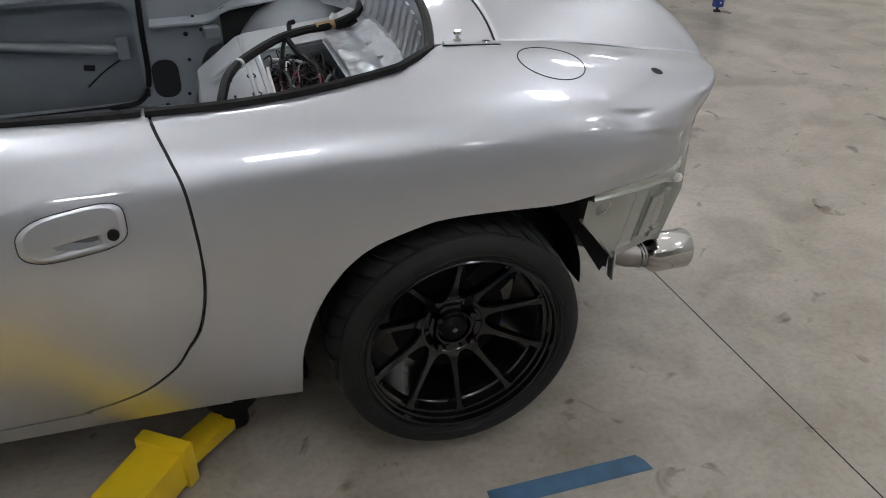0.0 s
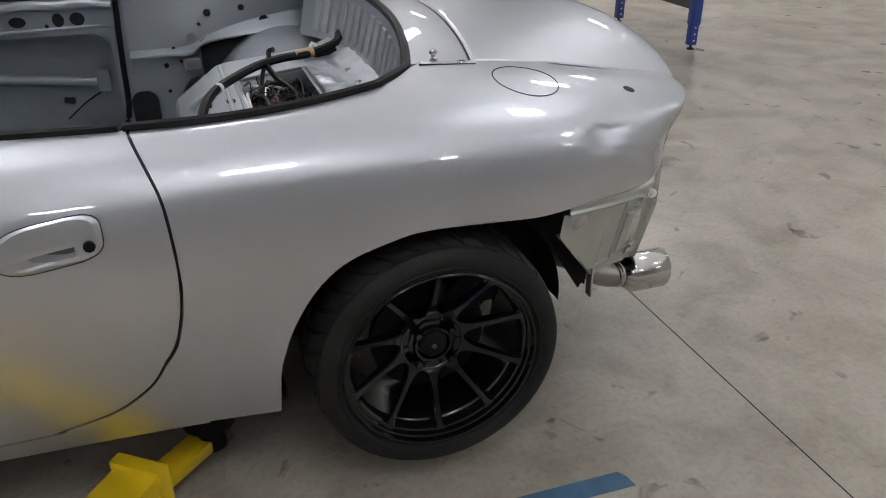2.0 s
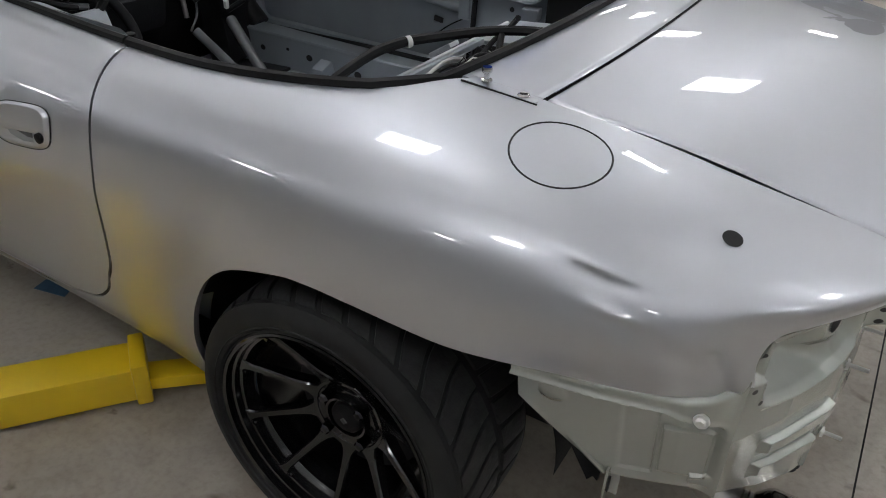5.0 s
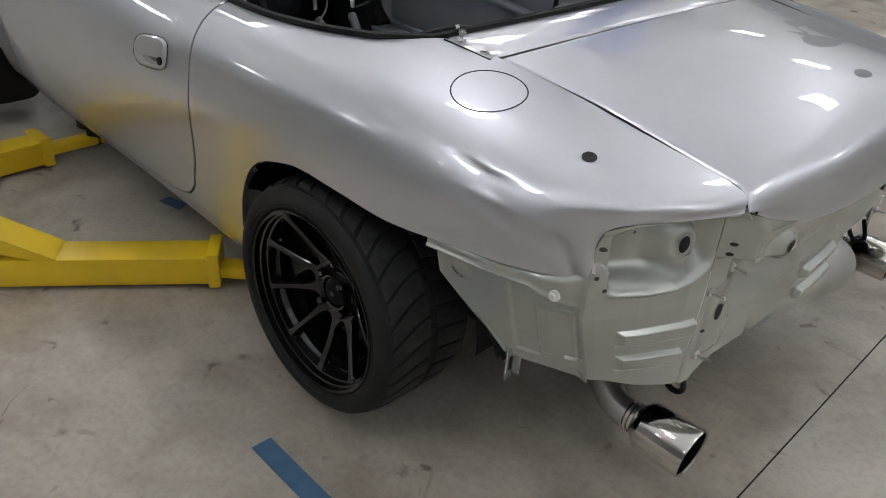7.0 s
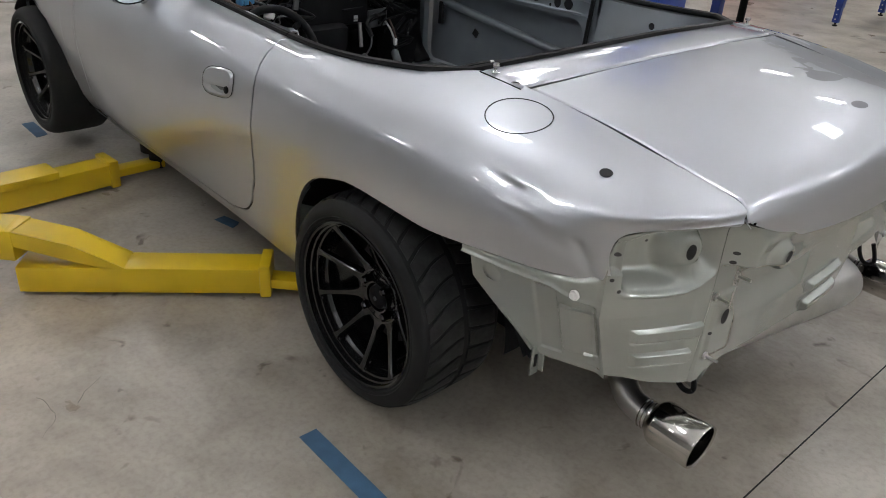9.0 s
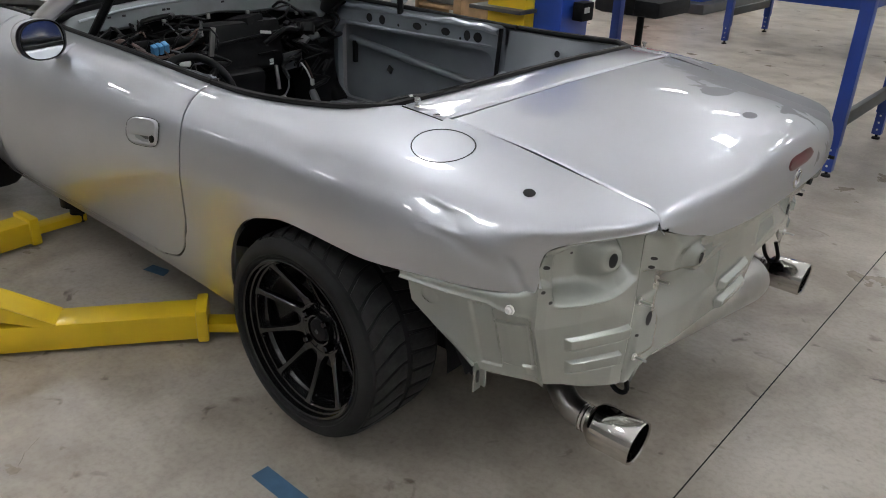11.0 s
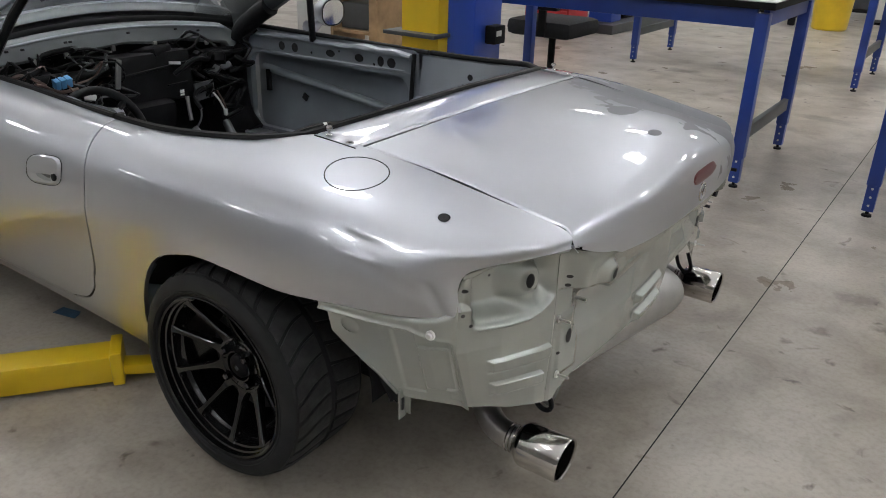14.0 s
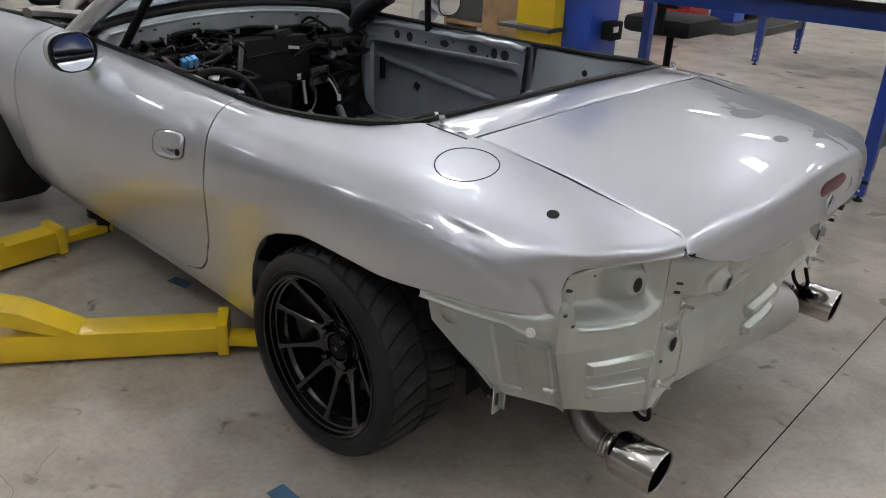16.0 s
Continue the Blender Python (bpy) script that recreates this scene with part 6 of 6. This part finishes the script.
fa = part("swing_arm", beam((-1.655, -0.81), (-1.60, -1.50), 0.104, 0.014, 0.098), YELLOW, lift, "yellow steel swing arm")
part("end_collar", beam((-1.656, -0.80), (-1.653, -0.835), 0.122, 0.006, 0.112), YELLOW, fa)
part("extension", beam((-1.662, -0.60), (-1.655, -0.84), 0.062, 0.030, 0.062), YELLOW, fa)
part("pad", Geo().lathe([(0, 0.185), (0.05, 0.185), (0.058, 0.175), (0.058, 0.10), (0.03, 0.09), (0.03, 0.03)], (-1.66 + 1.3, -0.62 - 1.9, 0), "z", 24), RUBBER, fa, "round black rubber pad")
part("arm_cover", beam((-1.63, -1.02), (-1.60, -1.50), 0.118, 0.095, 0.125), YELLOW, fa)
# far column with its carriage
part("column", Geo().box((0.08, 0.12, 1.25), (0.26, 0.28, 2.5), None, 0.01), BLUE_POST, lift, "blue steel lift column")
part("carriage", Geo().box((-0.10, -0.06, 0.75), (0.26, 0.10, 1.1), None, 0.01), YELLOW, lift, "yellow steel lift carriage")
part("carriage_shelf", Geo().box((-0.13, -0.10, 0.665), (0.36, 0.16, 0.022), None, 0.005), GREY, lift)
part("base_plate", Geo().box((0, 0.1, 0.010), (0.5, 0.5, 0.018), None, 0.003), BLUE_POST, lift)
part("arm_far", Geo().box((0.10, -0.45, 0.06), (0.12, 0.75, 0.085), pose(0, 0, 0, 0, 0, 20), 0.006), YELLOW, lift)
part("control_box", Geo().box((0.27, 0.10, 0.68), (0.07, 0.11, 0.10), None, 0.01), DARK, lift)
part("data_plate", Geo().box((0.307, 0.08, 0.69), (0.004, 0.05, 0.03), None, 0.001), WIRE_WHITE, lift)


# ---- workbenches ----
def bench(x0, x1, y0, y1, first=None):
    """A steel bench with four telescopic legs, side braces, apron and laminate top."""
    cx, cy = (x0 + x1) / 2, (y0 + y1) / 2
    t = thing("workbench", "blue steel workbench with white laminate top on the floor", "table", "workbenches", (cx, cy, 0))
    hx, hy = (x1 - x0) / 2, (y1 - y0) / 2
    for sx in (-1, 1):
        for sy in (-1, 1):
            px, py = sx * hx, sy * hy
            lg = part("leg", Geo().box((px, py, 0.525), (0.062, 0.062, 0.73), None, 0.005), BLUE, t)
            part("leg_insert", Geo().box((px, py, 0.10), (0.052, 0.052, 0.14), None, 0.004), BLUE, lg)
            part("foot", Geo().lathe([(0, 0.03), (0.008, 0.03), (0.008, 0.012), (0.022, 0.010), (0.024, 0.0), (0, 0.0)], (px, py, 0.0), "z", 16), DARK, lg)
            for k in range(3):
                part("leg_hole", Geo().lathe([(0, -0.0275), (0.006, -0.0272), (0.006, -0.026)], (px, py, 0.06 + 0.042 * k), "y", 10), WIRE_WHITE, lg)
        part("side_brace", Geo().box((sx * hx, 0, 0.285), (0.03, 2 * hy - 0.06, 0.07), None, 0.004), GREY, t)
        part("apron", Geo().box((sx * hx, 0, 0.865), (0.03, 2 * hy - 0.06, 0.085), None, 0.004), BLUE, t)
    for sy in (-1, 1):
        part("apron", Geo().box((0, sy * hy, 0.865), (2 * hx - 0.06, 0.03, 0.095), None, 0.004), BLUE, t)
    tp = part("tabletop", Geo().box((0, 0, 0.9275), (2 * hx + 0.12, 2 * hy + 0.12, 0.035), None, 0.004), DARK, t, "white laminate top with black edge")
    part("laminate", Geo().box((0, 0, 0.9465), (2 * hx + 0.116, 2 * hy + 0.116, 0.004), None, 0.001), WHITE, tp)
    return t


bench(-1.49, 0.315, 2.30, 3.24)
bench(-1.60, 0.375, 5.56, 6.58)
bench(0.965, 2.80, 2.27, 3.19)


# ---- office chair and things along the far wall ----
chair = thing("office_chair", "black swivel office chair on a grey gas column", "chair", at=(-1.62, 3.85, 0))
part("seat", Geo().box((0, 0, 0.50), (0.56, 0.54, 0.13), None, 0.055), FABRIC, chair)
part("backrest", Geo().box((-0.28, 0.16, 0.85), (0.09, 0.44, 0.52), pose(0, 0, 0, 0, -8, 20), 0.04), FABRIC, chair)
part("armrest", Geo().box((0.05, -0.29, 0.66), (0.26, 0.06, 0.03), None, 0.012), DARK, chair)
part("armrest_post", Geo().box((0.05, -0.29, 0.55), (0.06, 0.03, 0.20), None, 0.008), DARK, chair)
part("gas_column", Geo().tube([(0, 0, 0.08), (0, 0, 0.43)], 0.028, 12), DARK, chair)
for k in range(5):
    q = 2 * math.pi * k / 5 + 0.3
    part("base_leg", Geo().tube([(0, 0, 0.10), (0.28 * math.cos(q), 0.28 * math.sin(q), 0.075)], 0.018, 8), DARK, chair)
    part("castor", Geo().lathe([(0, -0.02), (0.026, -0.02), (0.028, 0), (0.026, 0.02), (0, 0.02)], (0.28 * math.cos(q), 0.28 * math.sin(q), 0.028), "y", 16), DARK, chair)


def simple(name, label, cat, at, pieces, group=""):
    """A thing of boxes: (part name, centre, size, material, bevel)."""
    t = thing(name, label, cat, group, at)
    for pn, c, s_, m, bv in pieces:
        part(pn, Geo().box(c, s_, None, bv), m, t)
    return t


simple("steel_column", "dark brown boxed steel column standing on the floor", "column", (-2.22, 3.70, 0), [("shaft", (0, 0, 2.0), (0.17, 0.17, 4.0), BROWN, 0.006), ("foot_plate", (0, 0, 0.01), (0.3, 0.3, 0.02), BROWN, 0.003)])
simple("wooden_shelf_unit", "light wooden upright shelving with dark goods", "shelf", (-3.85, 4.55, 0), [("side", (0.0, 0, 0.8), (0.10, 0.5, 1.6), WOOD, 0.004), ("side", (-0.55, 0, 0.8), (0.04, 0.5, 1.6), WOOD, 0.004)] + [("shelf", (-0.28, 0, z), (0.52, 0.48, 0.03), WOOD, 0.003) for z in (0.15, 0.60, 1.05, 1.5)] + [("storage_bin", (-0.28, 0, z), (0.4, 0.36, 0.26), GREY, 0.02) for z in (0.30, 0.75, 1.2)])
simple("tool_cabinet", "white steel storage cabinet with a plain door", "cabinet", (-4.95, 4.95, 0), [("body", (0, 0, 0.9), (0.70, 0.5, 1.8), CABINET, 0.01), ("cabinet_door", (0.0, -0.256, 0.9), (0.66, 0.012, 1.7), CABINET, 0.004), ("cabinet_handle", (0.26, -0.27, 0.95), (0.02, 0.02, 0.14), DARK, 0.004)])
simple("tool_cabinet", "white steel storage cabinet with a plain door", "cabinet", (-6.4, 3.9, 0), [("body", (0, 0, 0.6), (1.1, 0.5, 1.2), CABINET, 0.01), ("worktop", (0, 0, 1.215), (1.16, 0.56, 0.03), WHITE, 0.004)])
simple("red_tool_chest", "red steel tool chest with dark drawers", "tool chest", (-2.95, 6.5, 0), [("body", (0, 0, 0.60), (0.55, 0.5, 1.0), REDPAINT, 0.01)] + [("drawer", (0.0, -0.256, 0.25 + 0.17 * k), (0.50, 0.012, 0.15), REDPAINT, 0.004) for k in range(5)] + [("castor", (x, 0, 0.05), (0.08, 0.06, 0.10), DARK, 0.02) for x in (-0.2, 0.2)])
simple("parts_pallet", "grey low platform loaded with boxes and black parts", "pallet", (-2.88, 8.05, 0), [("deck", (0, 0, 0.06), (0.75, 1.9, 0.11), GREY, 0.01), ("blue_crate", (0.12, -0.62, 0.36), (0.30, 0.30, 0.48), BLUE_POST, 0.02), ("black_part", (0.05, -0.15, 0.28), (0.4, 0.35, 0.32), DARK, 0.05), ("steel_part", (0.1, 0.22, 0.24), (0.34, 0.3, 0.24), GREY, 0.06), ("black_part", (0.0, 0.55, 0.30), (0.4, 0.3, 0.36), DARK, 0.05), ("yellow_box", (0.15, 0.84, 0.32), (0.22, 0.16, 0.4), YELLOW, 0.01)])
yb = thing("yellow_bin", "large yellow plastic waste bin on the floor", "bin", at=(-0.62, 9.85, 0))
part("bin_body", Geo().lathe([(0, 0.0), (0.20, 0.0), (0.22, 0.02), (0.25, 0.62), (0.26, 0.64), (0.25, 0.65), (0.235, 0.64)], (0, 0, 0), "z", 32), YELLOW, yb)
part("bin_lid", Geo().lathe([(0.265, 0.63), (0.27, 0.66), (0.22, 0.70), (0, 0.72)], (0, 0, 0), "z", 32), YELLOW, yb)
simple("trolley_jack", "low dark trolley jack with red wheels parked on the floor", "jack", (-1.5, 10.0, 0), [("chassis", (0, 0, 0.16), (0.9, 0.34, 0.12), DARK, 0.03), ("jack_wheel", (-0.42, -0.15, 0.06), (0.10, 0.05, 0.11), REDPAINT, 0.04), ("jack_wheel", (0.40, -0.15, 0.06), (0.10, 0.05, 0.11), DARK, 0.04), ("rail", (0.1, -0.17, 0.12), (0.5, 0.02, 0.05), ZINC, 0.005)])
simple("wall_cabinet", "long grey cabinet with white doors against the wall", "cabinet", (0.9, 11.2, 0), [("body", (0, 0, 0.5), (2.4, 0.7, 0.92), GREY, 0.01), ("plinth", (0, 0.02, 0.02), (2.3, 0.6, 0.04), DARK, 0.004)] + [("cabinet_door", (-0.8 + 0.8 * k, -0.36, 0.5), (0.74, 0.02, 0.84), CABINET, 0.006) for k in range(3)])
simple("dark_shelving", "dark steel shelving with stored parts", "shelf", (-0.25, 11.6, 0), [("upright", (x, y, 0.9), (0.05, 0.05, 1.8), DARK, 0.004) for x in (-0.5, 0.5) for y in (-0.25, 0.25)] + [("shelf", (0, 0, z), (1.05, 0.55, 0.03), DARK, 0.004) for z in (0.12, 0.55, 1.0, 1.45)] + [("storage_bin", (-0.2 + 0.4 * (k % 2), 0, 0.28 + 0.45 * (k // 2)), (0.34, 0.4, 0.26), GREY, 0.02) for k in range(4)])


# ---- hairline cracks and scuffs in the concrete ----
rnd = random.Random(31)
for x0, y0, ang, n in ((-0.50, -1.45, 60, 9), (-0.42, -1.38, 120, 6), (1.30, 0.75, 75, 6)):
    rows, x, y, q = [], x0, y0, radians(ang)
    for k in range(n):
        w = 0.0007 * (1 - 0.7 * k / n)
        rows.append([(x - w * math.sin(q), y + w * math.cos(q), 0.0006), (x + w * math.sin(q), y - w * math.cos(q), 0.0006)])
        q += rnd.uniform(-0.55, 0.55)
        x, y = x + 0.022 * math.cos(q), y + 0.022 * math.sin(q)
    part("crack", Geo().grid(rows), BROWN, floor, "fine dark crack")
